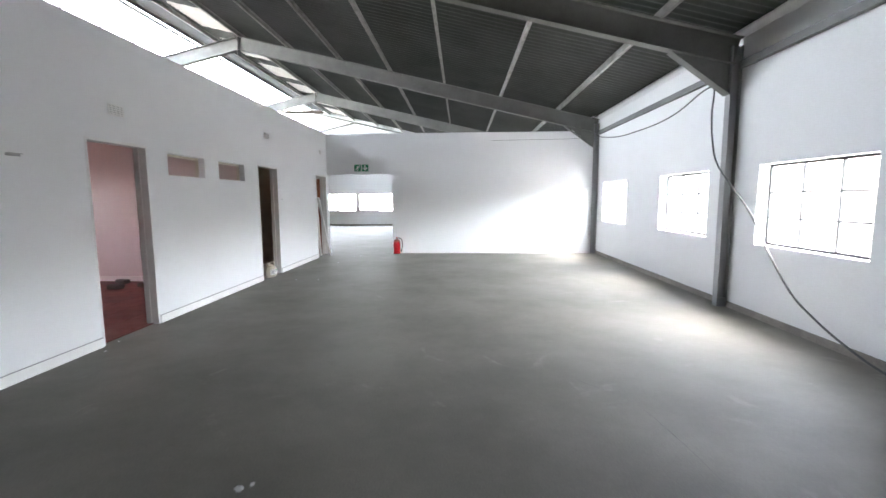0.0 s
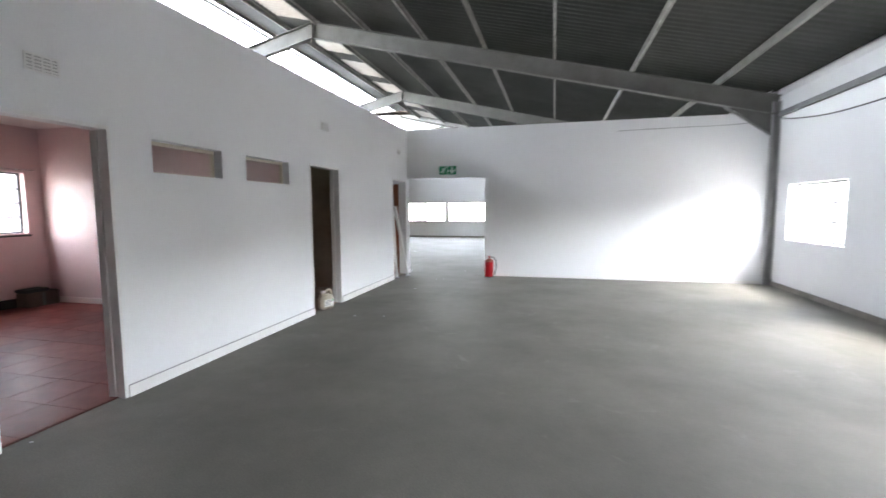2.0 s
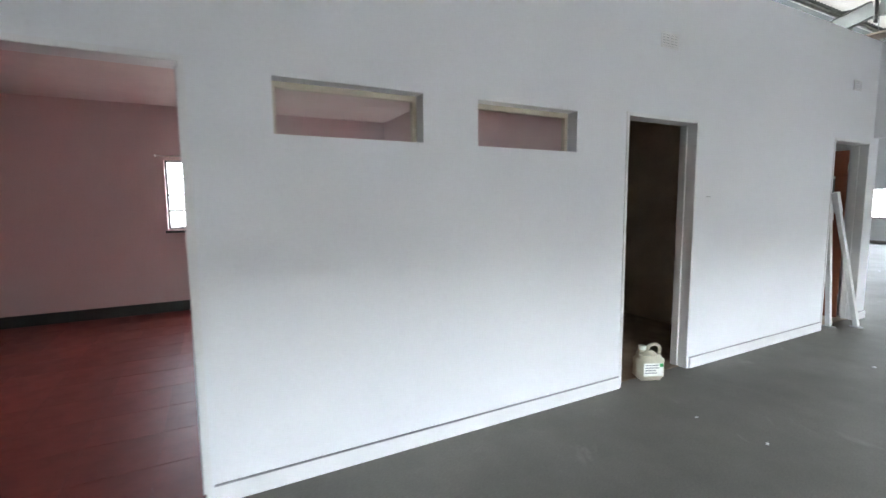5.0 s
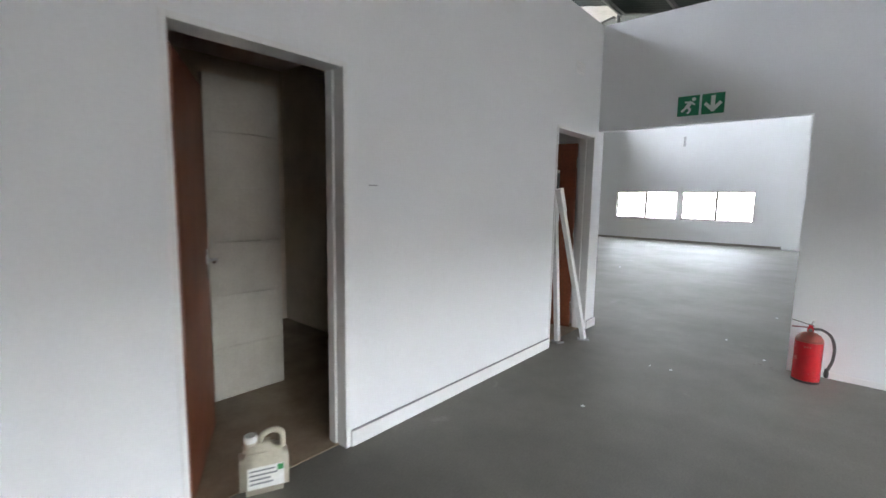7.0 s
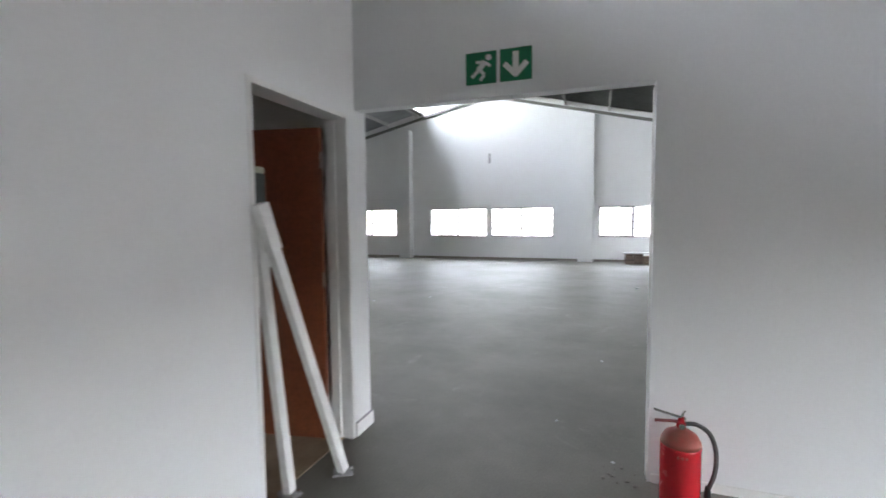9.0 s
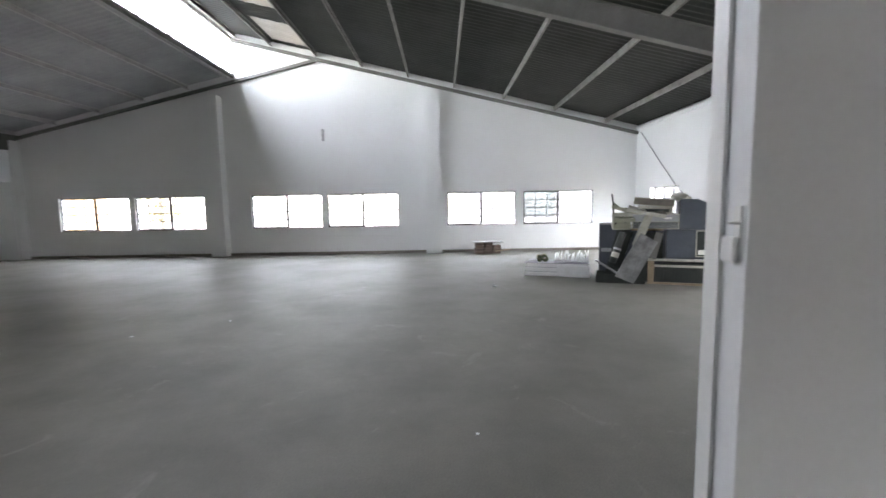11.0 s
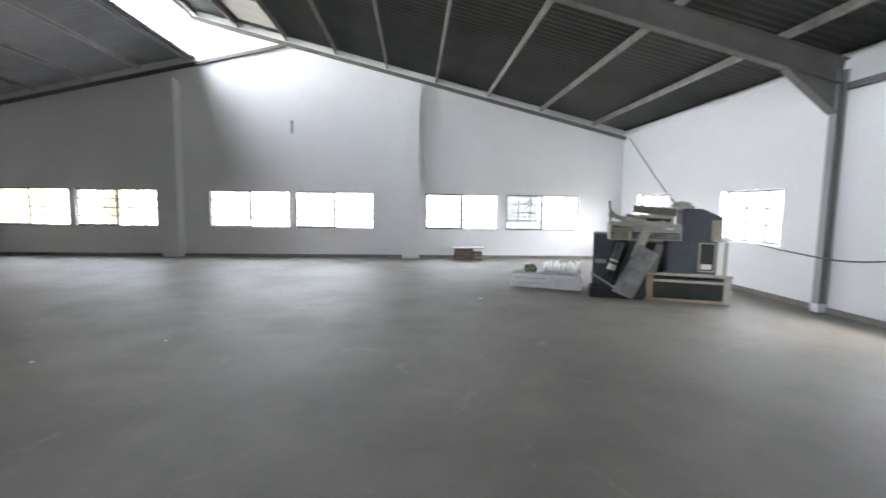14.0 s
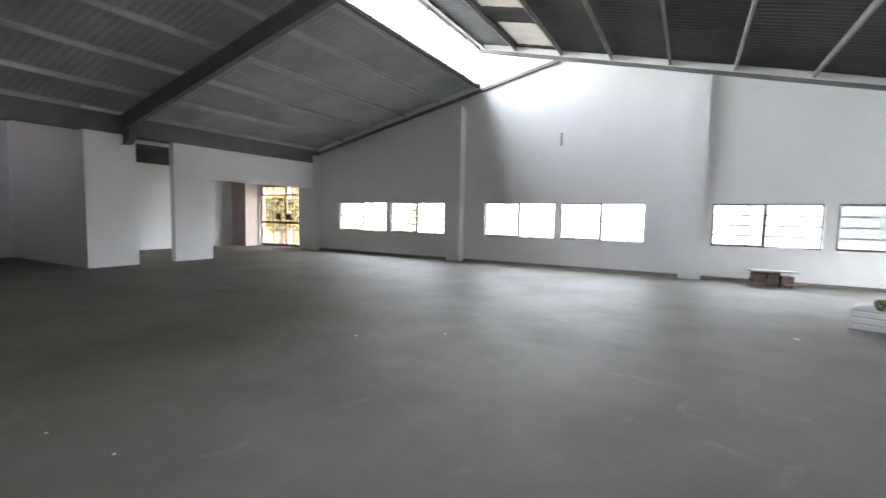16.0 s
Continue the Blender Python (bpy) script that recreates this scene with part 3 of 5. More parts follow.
# ---- windows ----
def window(name, axis, at, u0, u1, z0, z1, cols, rows, heavy, depth, label):
    """A steel window set in its opening: frame, heavy and light bars, panes. depth: from the wall's inner face to the frame."""
    m = Matrix.Translation((u0, at + depth, z0)) if axis == "x" else Matrix.Translation((at + depth, u0, z0)) @ Matrix.Rotation(radians(90), 4, "Z")
    t = thing(name, m, label, "window", kind="structure")
    w, h = u1 - u0, z1 - z0
    f, bh = (0.030, 0.014) if axis == "x" else (0.028, 0.015 if rows == 4 else 0.009)
    fr = box(0, w, -0.02, 0.02, 0, f)
    box(0, w, -0.02, 0.02, h - f, h, bm=fr)
    box(0, f, -0.02, 0.02, f, h - f, bm=fr)
    box(w - f, w, -0.02, 0.02, f, h - f, bm=fr)
    part("window_frame", fr, WINSTEEL, t)
    cw, rh = (w - 2 * f) / cols, (h - 2 * f) / rows
    for c in range(1, cols):
        b = (0.029 if axis == "x" else 0.014) if c in heavy else 0.009
        part("window_bar", box(f + c * cw - b, f + c * cw + b, -0.016, 0.016, f, h - f), WINSTEEL, t)
    for r in range(1, rows):
        part("window_bar", box(f, w - f, -0.008, 0.008, f + r * rh - bh, f + r * rh + bh), WINSTEEL, t)
    if axis == "x":
        # one opening sash with its own frame in the first half
        sw = f + 3 * cw
        sash = box(f, sw - 0.03, -0.03, -0.017, f, f + 0.022)
        box(f, sw - 0.03, -0.03, -0.017, h - f - 0.012, h - f, bm=sash)
        box(f, f + 0.012, -0.03, -0.017, f + 0.022, h - f - 0.012, bm=sash)
        box(sw - 0.042, sw - 0.03, -0.03, -0.017, f + 0.022, h - f - 0.012, bm=sash)
        part("sash_frame", sash, WINSTEEL, t)
    p0 = None
    for c in range(cols):
        for r in range(rows):
            if p0 is None:
                p = part("pane", box(-cw / 2 + 0.006, cw / 2 - 0.006, -0.002, 0.002, -rh / 2 + 0.006, rh / 2 - 0.006), GLASS, t)
                p0 = p.data
            else:
                p = new("pane", p0)
                p.parent = t
            p.location = (f + (c + 0.5) * cw, 0, f + (r + 0.5) * rh)
    part("window_sill", box(-0.015, w + 0.015, -depth - 0.012, 0.02, -0.02, -0.001, 0.003), TRIM, t)
    return t


for i, (a, b) in enumerate(EAST_WIN):
    window(f"window_{i + 1}", "y", EAST if i < 3 else EAST2, a, b, EZ0 - (0.02 if i > 2 else 0), EZ1 - (0.06 if i > 2 else 0), 3, 3, (1, 2), 0.15, "steel casement window with nine panes in a white reveal")
for i, (a, b) in enumerate(NORTH_WIN):
    window(f"window_{i + 7}", "x", NORTH, a, b, NZ0, NZ1, 6, 4, (3,), 0.08, "wide steel casement window with small panes")
window("window_13", "y", OUT, *R1W, 6, 4, (2, 4), -0.12, "steel office window behind curtains")


# ---- daylight portals in the openings ----
def sky_portal(x, y, z, w, h, way):
    l = new("sky_portal", bpy.data.lights.new("sky_portal", "AREA"))
    l.data.shape, l.data.size, l.data.size_y = "RECTANGLE", w, h
    l.data.cycles.is_portal = True
    l.matrix_world = look((x, y, z), (x + way[0], y + way[1], z))


for a, b in EAST_WIN:
    sky_portal(EAST + 0.26, (a + b) / 2, (EZ0 + EZ1) / 2, b - a, EZ1 - EZ0, (-1, 0))
for a, b in NORTH_WIN:
    sky_portal((a + b) / 2, NORTH + 0.26, (NZ0 + NZ1) / 2, b - a, NZ1 - NZ0, (0, -1))
sky_portal(OUT - 0.08, (GLAZE_FROM + NORTH) / 2, (ct + cb) / 2, NORTH - GLAZE_FROM, ct - cb, (1, 0))
sky_portal(OUT - 0.24, (R1W[0] + R1W[1]) / 2, (R1W[2] + R1W[3]) / 2, R1W[1] - R1W[0], R1W[3] - R1W[2], (1, 0))
sky_portal(-13.13, NORTH + 0.26, 1.22, 2.2, 2.4, (0, -1))

# ---- outside ----
GROUND = material("pale_yard_concrete", (0.32, 0.30, 0.27), rough=0.9, spots=0.5, spot_scale=0.4, grain=0.1)
g = bmesh.new()
for (x0, x1, y0, y1) in ((-400, 400, NORTH + 0.3, 400), (-400, 400, -400, SOUTH - 0.2), (EAST + 0.25, 400, SOUTH - 0.2, NORTH + 0.3), (-400, WEST - 0.2, SOUTH - 0.2, NORTH + 0.3)):
    g.faces.new([g.verts.new(v) for v in ((x0, y0, -0.1), (x1, y0, -0.1), (x1, y1, -0.1), (x0, y1, -0.1))])
tagged(link_mesh("ground", g, GROUND), "pale concrete yard around the building", "ground", kind="structure")

# ---- more materials ----
RED = material("red_enamel", (0.50, 0.012, 0.02), rough=0.24, spots=0.25, spot_scale=10, grain=0.03, dark=(0.36, 0.01, 0.015), coat=0.3)
REDDUST = material("dusty_red_enamel", (0.36, 0.048, 0.036), rough=0.55, spots=0.7, spot_scale=9, grain=0.06, dark=(0.20, 0.10, 0.065))
DARKRED = material("dark_red_lever", (0.20, 0.02, 0.025), rough=0.4, spots=0.3, spot_scale=14, grain=0.04)
HOSE = material("dusty_grey_hose", (0.075, 0.07, 0.072), rough=0.6, grain=0.1)
# Backing behind the vent slats; the slots' shade is put into its grey.
VENTBACK = material("vent_slot_shade", (0.50, 0.50, 0.49), rough=0.8, grain=0.1)
BLACK = material("black_rubber", (0.02, 0.02, 0.02), rough=0.6, grain=0.1)
GREENSIGN = material("green_sign_plastic", (0.005, 0.20, 0.095), rough=0.4, grain=0.03, spots=0.15, spot_scale=12)
SIGNWHITE = material("white_sign_print", (0.78, 0.80, 0.78), rough=0.5, grain=0.02)
CREAM = material("dirty_cream_plastic", (0.58, 0.54, 0.43), rough=0.45, spots=0.45, spot_scale=9, grain=0.05, dark=(0.40, 0.35, 0.25))
LABEL = material("white_paper_label", (0.78, 0.78, 0.74), rough=0.6, spots=0.3, spot_scale=20, grain=0.03)
PRINT = material("grey_print", (0.22, 0.23, 0.24), rough=0.7, grain=0.1)
GREENPRINT = material("green_print", (0.04, 0.33, 0.10), rough=0.6, grain=0.05)
WHITEMETAL = material("white_enamelled_metal", (0.82, 0.82, 0.81), rough=0.4, spots=0.25, spot_scale=10, grain=0.03, dark=(0.50, 0.48, 0.43))
BOARD = material("off_white_board", (0.66, 0.63, 0.55), rough=0.45, spots=0.5, spot_scale=3, grain=0.04, dark=(0.46, 0.42, 0.34))
CURTAIN = translucent(material("green_curtain_cloth", (0.10, 0.20, 0.165), rough=0.9, spots=0.4, spot_scale=6, grain=0.12, grain_scale=200), 0.35, (0.09, 0.20, 0.16))
SHEER = see_through(translucent(material("thin_pale_green_cloth", (0.25, 0.36, 0.32), rough=0.9, spots=0.3, spot_scale=6, grain=0.1, grain_scale=200), 0.22, (0.16, 0.27, 0.23)), 0.12)
NAVY = material("dark_blue_grey_sheet_metal", (0.075, 0.085, 0.10), rough=0.45, spots=0.5, spot_scale=4, grain=0.05, dark=(0.045, 0.05, 0.058), metal=0.2)
BEIGE = material("old_beige_casing", (0.46, 0.445, 0.375), rough=0.5, spots=0.6, spot_scale=7, grain=0.06, dark=(0.24, 0.225, 0.175))
KHAKI = material("bent_khaki_sheet", (0.30, 0.295, 0.225), rough=0.55, spots=0.5, spot_scale=4, grain=0.06, dark=(0.20, 0.18, 0.12))
PALEGREY = material("scuffed_pale_grey_panel", (0.38, 0.385, 0.39), rough=0.45, spots=0.6, spot_scale=4, grain=0.05, dark=(0.28, 0.28, 0.27), metal=0.3)
GRILLE = material("dark_coil_grille", (0.045, 0.05, 0.045), rough=0.6, metal=0.3, spots=0.4, spot_scale=8, grain=0.1)
DARKTIMBER = material("dark_old_timber", (0.13, 0.095, 0.07), rough=0.8, spots=0.4, spot_scale=5, grain=0.12)
FIN = material("dull_coil_fins", (0.085, 0.08, 0.07), rough=0.6, metal=0.3, spots=0.4, spot_scale=6, grain=0.1)
TIMBER = material("raw_timber", (0.36, 0.28, 0.19), rough=0.7, spots=0.4, spot_scale=6, grain=0.12, grain_scale=30)
EDGEBROWN = material("grey_brown_board_edge", (0.17, 0.15, 0.125), rough=0.85, spots=0.5, spot_scale=8, grain=0.1)
OCHRE = material("ochre_tape", (0.24, 0.21, 0.12), rough=0.5, spots=0.4, spot_scale=10, grain=0.06)
BRICK = material("brown_red_brick", (0.16, 0.118, 0.095), rough=0.85, spots=0.6, spot_scale=9, grain=0.15, per_object=0.25, bump=0.3, bump_scale=60)
SCUFFED = material("scuffed_galvanised_sheet", (0.30, 0.305, 0.30), rough=0.5, metal=0.3, spots=0.85, spot_scale=5, grain=0.08, dark=(0.13, 0.13, 0.125))
ALU = material("bronze_door_frame", (0.16, 0.10, 0.045), rough=0.4, metal=0.3, spots=0.3, spot_scale=4, grain=0.05)
DULLGREEN = material("dull_green_hose", (0.10, 0.12, 0.05), rough=0.5, grain=0.1)
CABLE = material("grey_cable_sheath", (0.075, 0.077, 0.08), rough=0.5, grain=0.08)
LEAF = material("garden_leaf", (0.21, 0.18, 0.065), rough=0.6, spots=0.6, spot_scale=3, grain=0.2, per_object=0.2)
BARK = material("tree_bark", (0.17, 0.135, 0.10), rough=0.9, spots=0.5, grain=0.2, bump=0.4, bump_scale=30)
BRICKWALL = brick_relief(material("warm_brickwork", (0.48, 0.31, 0.15), rough=0.9, spots=0.5, spot_scale=2, grain=0.15), 0.5, "x")
DARKFACADE = material("dark_grey_facade", (0.24, 0.24, 0.25), rough=0.8, spots=0.4, spot_scale=0.6, grain=0.08)
FACADE = material("pale_plaster_facade", (0.55, 0.50, 0.44), rough=0.8, spots=0.3, spot_scale=0.6, grain=0.05)


# ---- skirting and door frames ----
for y0, y1 in ((SOUTH, 4.18), (5.04, 7.805), (8.665, 10.967), (11.825, CROSS + 0.15)):
    sk = tagged(link_mesh("baseboard", box(0.001, 0.018, y0, y1, 0.0, 0.092, 0.003), TRIM), "white painted skirting along the partition", "skirting", "partition skirting", "structure")
    # thin darker strip along the skirting's top edge
    part("top_line", box(0.0015, 0.0185, y0 + 0.004, y1 - 0.004, 0.0925, 0.096), DARK_LINE, sk)
for x0, x1 in ((1.775, EAST - 0.15),):
    tagged(link_mesh("baseboard", box(x0, x1, CROSS - 0.012, CROSS - 0.001, 0, 0.05, 0.003), TRIM), "low white painted skirting along the cross wall", "skirting", kind="structure")
# low grey strips at the foot of the gable and side walls
for x0, x1 in ((-4.98, 0.86), (1.33, EAST2 - 0.02), (-10.95, -5.42)):
    tagged(link_mesh("baseboard", box(x0, x1, NORTH - 0.015, NORTH - 0.001, 0, 0.07, 0.004), CONCRETE), "grey strip along the foot of the gable wall", "skirting", kind="structure")
tagged(link_mesh("baseboard", box(EAST - 0.02, EAST - 0.001, SOUTH, CROSS - 0.02, 0, 0.08, 0.004), CONCRETE), "grey strip along the foot of the side wall", "skirting", kind="structure")
tagged(link_mesh("baseboard", box(EAST2 - 0.02, EAST2 - 0.001, 14.3, NORTH - 0.02, 0, 0.08, 0.004), CONCRETE), "grey strip along the foot of the side wall", "skirting", kind="structure")


def door_frame(name, y0, y1, z1, mat, label):
    t = thing(name, pose(0, 0, 0), label, "door frame", kind="structure")
    for a, b in ((y0, y0 + 0.028), (y1 - 0.028, y1)):
        part("jamb", box(-0.136, 0.006, a, b, 0, z1, 0.003), mat, t)
    part("head", box(-0.136, 0.006, y0 + 0.028, y1 - 0.028, z1 - 0.028, z1, 0.003), mat, t)
    for a, b in ((y0 + 0.028, y0 + 0.042), (y1 - 0.042, y1 - 0.028)):
        part("stop", box(-0.136, -0.075, a, b, 0, z1 - 0.03, 0.002), mat, t)
    return t


door_frame("door_frame_1", 4.185, 5.035, 2.08, TRIM, "white painted door frame with no leaf")
door_frame("door_frame_2", 7.81, 8.66, 2.08, TRIM, "white painted steel door frame")
door_frame("door_frame_3", 10.972, 11.82, 2.08, TRIM, "white painted steel door frame")


def fanlight(name, y0, y1):
    t = thing(name, pose(0, 0, 0), "narrow high fanlight opening with cream inner frame", "window", kind="structure")
    for a, b, c, d in ((y0, y1, 1.77, 1.785), (y0, y1, 2.01, 2.04), (y0, y0 + 0.025, 1.785, 2.01), (y1 - 0.025, y1, 1.785, 2.01)):
        part("frame_bar", box(-0.128, -0.09, a, b, c, d, 0.002), CREAM, t)
    part("pane", box(-0.112, -0.108, y0 + 0.025, y1 - 0.025, 1.785, 2.01), GLASS, t)


fanlight("window_14", 5.39, 6.18)
fanlight("window_15", 6.54, 7.33)


# ---- doors ----
def lever_handle(parent, x, y, z, side, mat=CHROME):
    """A lever on a plate; side: -1 or 1, the face's direction along y."""
    h = part("door_handle", box(x - 0.02, x + 0.02, y - 0.004, y + 0.004, z - 0.11, z + 0.06, 0.002), mat, parent, "small chrome lever handle")
    part("lever", tube(curve_points([(x, y, z), (x, y + side * 0.045, z), (x - 0.02, y + side * 0.05, z), (x - 0.11, y + side * 0.048, z)], 4), 0.009, 8), mat, h)


def flush_door(name, hinge, deg, w, h, mat, label, both=True, edge=None):
    """A flush door leaf: hinge point, the way it points (degrees from +x)."""
    t = thing(name, Matrix.Translation(hinge) @ Matrix.Rotation(radians(deg), 4, "Z"), label, "door", kind="structure")
    part("leaf", box(0.0, w, -0.02, 0.02, 0.012, h, 0.003), mat, t)
    lever_handle(t, w - 0.06, -0.022, 1.03, -1)
    lever_handle(t, w - 0.06, 0.022, 1.03, 1)
    for z in (0.25, 1.05, 1.8):
        part("hinge", lathe([(0.001, z - 0.05), (0.008, z - 0.05), (0.008, z + 0.05), (0.001, z + 0.05)], 8, None, pose(-0.004, 0.02, 0)), CHROME, t)
    return t


flush_door("door_2", (-0.115, 7.865, 0), math.degrees(math.atan2(0.39, -0.72)), 0.76, 2.0, DOORWOOD, "reddish brown flush door standing open into the washroom")
flush_door("door_3", (-0.15, 11.75, 0), math.degrees(math.atan2(-0.13, -0.70)), 0.74, 2.0, DOORWOOD, "reddish brown flush door standing open into the store room")
# white boarded screen in the washroom
scr = thing("washroom_screen", pose(-1.09, 8.37, 0), "off-white boarded screen panel standing in the washroom", "screen")
for k in range(6):
    z0 = 0.004 + k * 0.36
    part("panel", box(-0.06, 0.0, 0, 0.50, z0, min(z0 + 0.359, 2.16), 0.0015), BOARD, scr)
# brown washroom floor
tagged(link_mesh("floor_washroom", box(-2.66, -0.06, 7.772, 9.78, 0.001, 0.006), BROWNFLOOR), "brown vinyl washroom floor", "floor", kind="structure")
tagged(link_mesh("floor_store", box(-1.6, -0.06, 9.88, CROSS, 0.001, 0.006), BROWNFLOOR), "brown vinyl store room floor", "floor", kind="structure")

# grey steel door in the side wall and its step
gd = thing("door_4", pose(EAST2, 13.14, 0.2), "blue-grey painted steel door, shut, above a concrete step", "door", kind="structure")
part("leaf", box(0.03, 0.075, 0.04, 0.92, 0.002, 2.075, 0.003), GREYDOOR, gd)
part("threshold", box(-0.005, 0.30, 0.0, 0.96, 0.0005, 0.012, 0.002), CONCRETE, gd)
for a, b in ((0.0, 0.04), (0.92, 0.96)):
    part("jamb", box(-0.01, 0.12, a, b, 0, 2.12, 0.003), WINSTEEL, gd)
part("head", box(-0.01, 0.12, 0.04, 0.92, 2.075, 2.12, 0.003), WINSTEEL, gd)
hd = part("door_handle", box(0.022, 0.03, 0.10, 0.14, 1.0, 1.17, 0.002), CHROME, gd, "chrome lever handle")
part("lever", tube(curve_points([(0.024, 0.12, 1.11), (-0.025, 0.12, 1.11), (-0.03, 0.14, 1.11), (-0.028, 0.23, 1.11)], 4), 0.009), CHROME, hd)
stp = bmesh.new()
st = [(6.83, 0.0), (6.85, 0.17), (6.88, 0.2), (EAST2 - 0.001, 0.2), (EAST2 - 0.001, 0.0)]
fa = [stp.verts.new((x, 12.8, z)) for x, z in st]
fb = [stp.verts.new((x, 14.32, z)) for x, z in st]
for i in range(5):
    stp.faces.new((fa[i], fa[(i + 1) % 5], fb[(i + 1) % 5], fb[i]))
stp.faces.new(fa[::-1])
stp.faces.new(fb)
bmesh.ops.recalc_face_normals(stp, faces=stp.faces[:])
bmesh.ops.bevel(stp, geom=[e for e in stp.edges], offset=0.01, segments=2, affect="EDGES", clamp_overlap=True)
tagged(link_mesh("door_step", stp, STEPCON), "low rough concrete step below the grey door", "step", kind="structure")

# glazed entrance doors
ge = thing("door_5", pose(0, NORTH + 0.10, 0.02), "bronze framed glazed entrance doors with fanlights, shut", "door", kind="structure")
gx0, gx1 = -14.25, -12.02
for a, b, c, d in ((gx0, gx0 + 0.06, 0, 2.4), (gx1 - 0.06, gx1, 0, 2.4), (-12.86, -12.78, 0, 2.4), (gx0, gx1, 2.34, 2.4), (gx0, gx1, 1.99, 2.06), (gx0, gx1, 0.0, 0.10), (gx0, gx1, 0.90, 0.99)):
    part("frame_bar", box(a, b, -0.035, 0.035, c, d, 0.004), ALU, ge)
for a in (-13.56, -12.42):
    part("mullion", box(a - 0.018, a + 0.018, -0.025, 0.025, 0.1, 2.34, 0.003), ALU, ge)
for a, b in ((gx0 + 0.06, -13.578), (-13.542, -12.86), (-12.78, -12.438), (-12.402, gx1 - 0.06)):
    for c, d in ((0.10, 0.90), (0.99, 1.99), (2.06, 2.34)):
        part("pane", box(a, b, -0.003, 0.003, c, d), GLASS, ge)
    for c in (0.22, 0.36, 0.50, 0.64, 0.78, 1.13, 1.27, 1.41, 1.55, 1.69, 1.83, 2.13, 2.23):
        part("burglar_bar", box(a, b, 0.02, 0.032, c, c + 0.022), ALU, ge)
for a in (-13.30, -12.74):
    lk = part("lock", box(a, a + 0.24, -0.07, -0.035, 1.06, 1.26, 0.005), ALU, ge, "dark square lock box")
    part("keyhole", lathe([(0.001, 0), (0.012, 0), (0.012, 0.006), (0.001, 0.006)], 10, None, pose(a + 0.12, -0.07, 1.16, 90, 0, 0)), CHROME, lk)

# hasp on the wide doorway's jamb
hs = thing("door_hasp", pose(1.76, 11.918, 1.40), "small painted-over steel hasp on the doorway jamb", "hasp")
part("plate", box(-0.003, -0.0005, -0.008, 0.008, -0.012, 0.036, 0.001), TRIM, hs)
part("tongue", box(-0.010, -0.003, -0.006, 0.026, -0.045, -0.008, 0.002), TRIM, hs)
part("staple", tube(curve_points([(-0.002, -0.005, 0.012), (-0.014, -0.005, 0.012), (-0.014, 0.005, 0.012), (-0.002, 0.005, 0.012)], 4), 0.0022), TRIM, hs)
jt = thing("doorway_jamb_strip", pose(1.76, 0, 0), "white painted steel strip down the doorway jamb", "door frame", kind="structure")
part("strip", box(-0.007, -0.0005, CROSS + 0.05, CROSS + 0.087, 0, 2.10, 0.001), TRIM, jt)
part("foot", box(-0.004, -0.0005, CROSS - 0.004, CROSS + 0.048, 0, 0.10, 0.001), TRIM, jt)


# ---- room behind the first doorway ----
tf = thing("floor_office", pose(0, 0, 0), "glossy red quarry tiled office floor", "floor", kind="structure")
part("bed", box(OUT, -0.06, 2.70, 7.66, 0.001, 0.0098), GROUT, tf)
tile_me = None
for i in range(11):
    for j in range(12):
        x0, y0 = -0.07 - (i + 1) * 0.412, 2.705 + j * 0.412
        if tile_me is None:
            tl = part("tile", box(-0.2048, 0.2048, -0.2048, 0.2048, 0, 0.008, 0.001), REDTILE, tf)
            tile_me = tl.data
        else:
            tl = new("tile", tile_me)
            tl.parent = tf
        tl.location = (x0 + 0.206, y0 + 0.206, 0.0035)
        tl.rotation_euler = (random.uniform(-0.002, 0.002), random.uniform(-0.002, 0.002), 0)
tagged(link_mesh("baseboard_office", box(OUT + 0.001, OUT + 0.02, 2.70, 7.66, 0.012, 0.15, 0.003), GRILLE), "dark skirting in the pink office", "skirting", kind="structure")
tagged(link_mesh("baseboard_office_b", box(OUT + 0.021, -0.14, 7.642, 7.659, 0.012, 0.10, 0.003), PINK_CEIL), "pale skirting in the pink office", "skirting", kind="structure")


# dark line drawn directly below the office window sill
tagged(link_mesh("trim_sill_line", box(OUT + 0.001, OUT + 0.022, R1W[0] - 0.03, R1W[1] + 0.03, R1W[2] - 0.05, R1W[2] - 0.021, 0.002), GRILLE), "dark line below the office window sill", "sill", kind="structure")
cr_box = thing("scrap_box", pose(OUT + 0.02, 7.16, 0.0125), "dark brown battered box standing in the office corner", "box")
part("body", box(0.004, 0.24, 0.0, 0.44, 0, 0.22, 0.012), DARKTIMBER, cr_box)
part("lid", box(0.0, 0.25, -0.01, 0.30, 0.221, 0.27, 0.008, None, pose(0, 0, 0, 0, 0, 2)), GRILLE, cr_box, "dark grey loose lid")
part("strap", box(0.238, 0.246, 0.20, 0.24, 0.01, 0.21, 0.001), STEEL, cr_box)


def curtain(y0, y1, gather, label, mat=None):
    bm = bmesh.new()
    n = 46
    rows = []
    for k in range(7):
        z = 2.05 - k * (0.92 / 6)
        rows.append([bm.verts.new((0.03 * math.sin(i * gather + 0.2 * k) * (0.5 + 0.09 * k) + 0.01 * math.sin(i * 0.37), y0 + (y1 - y0) * i / n + 0.006 * math.sin(i + k), z)) for i in range(n + 1)])
    for a, b in zip(rows, rows[1:]):
        for i in range(n):
            bm.faces.new((a[i], a[i + 1], b[i + 1], b[i]))
    ob = link_mesh("curtain", bm, mat or CURTAIN, None, True)
    ob.location = (OUT + 0.09, 0, 0)
    s = ob.modifiers.new("thick", "SOLIDIFY")
    s.thickness = 0.003
    return tagged(ob, label, "curtain", "office curtains")


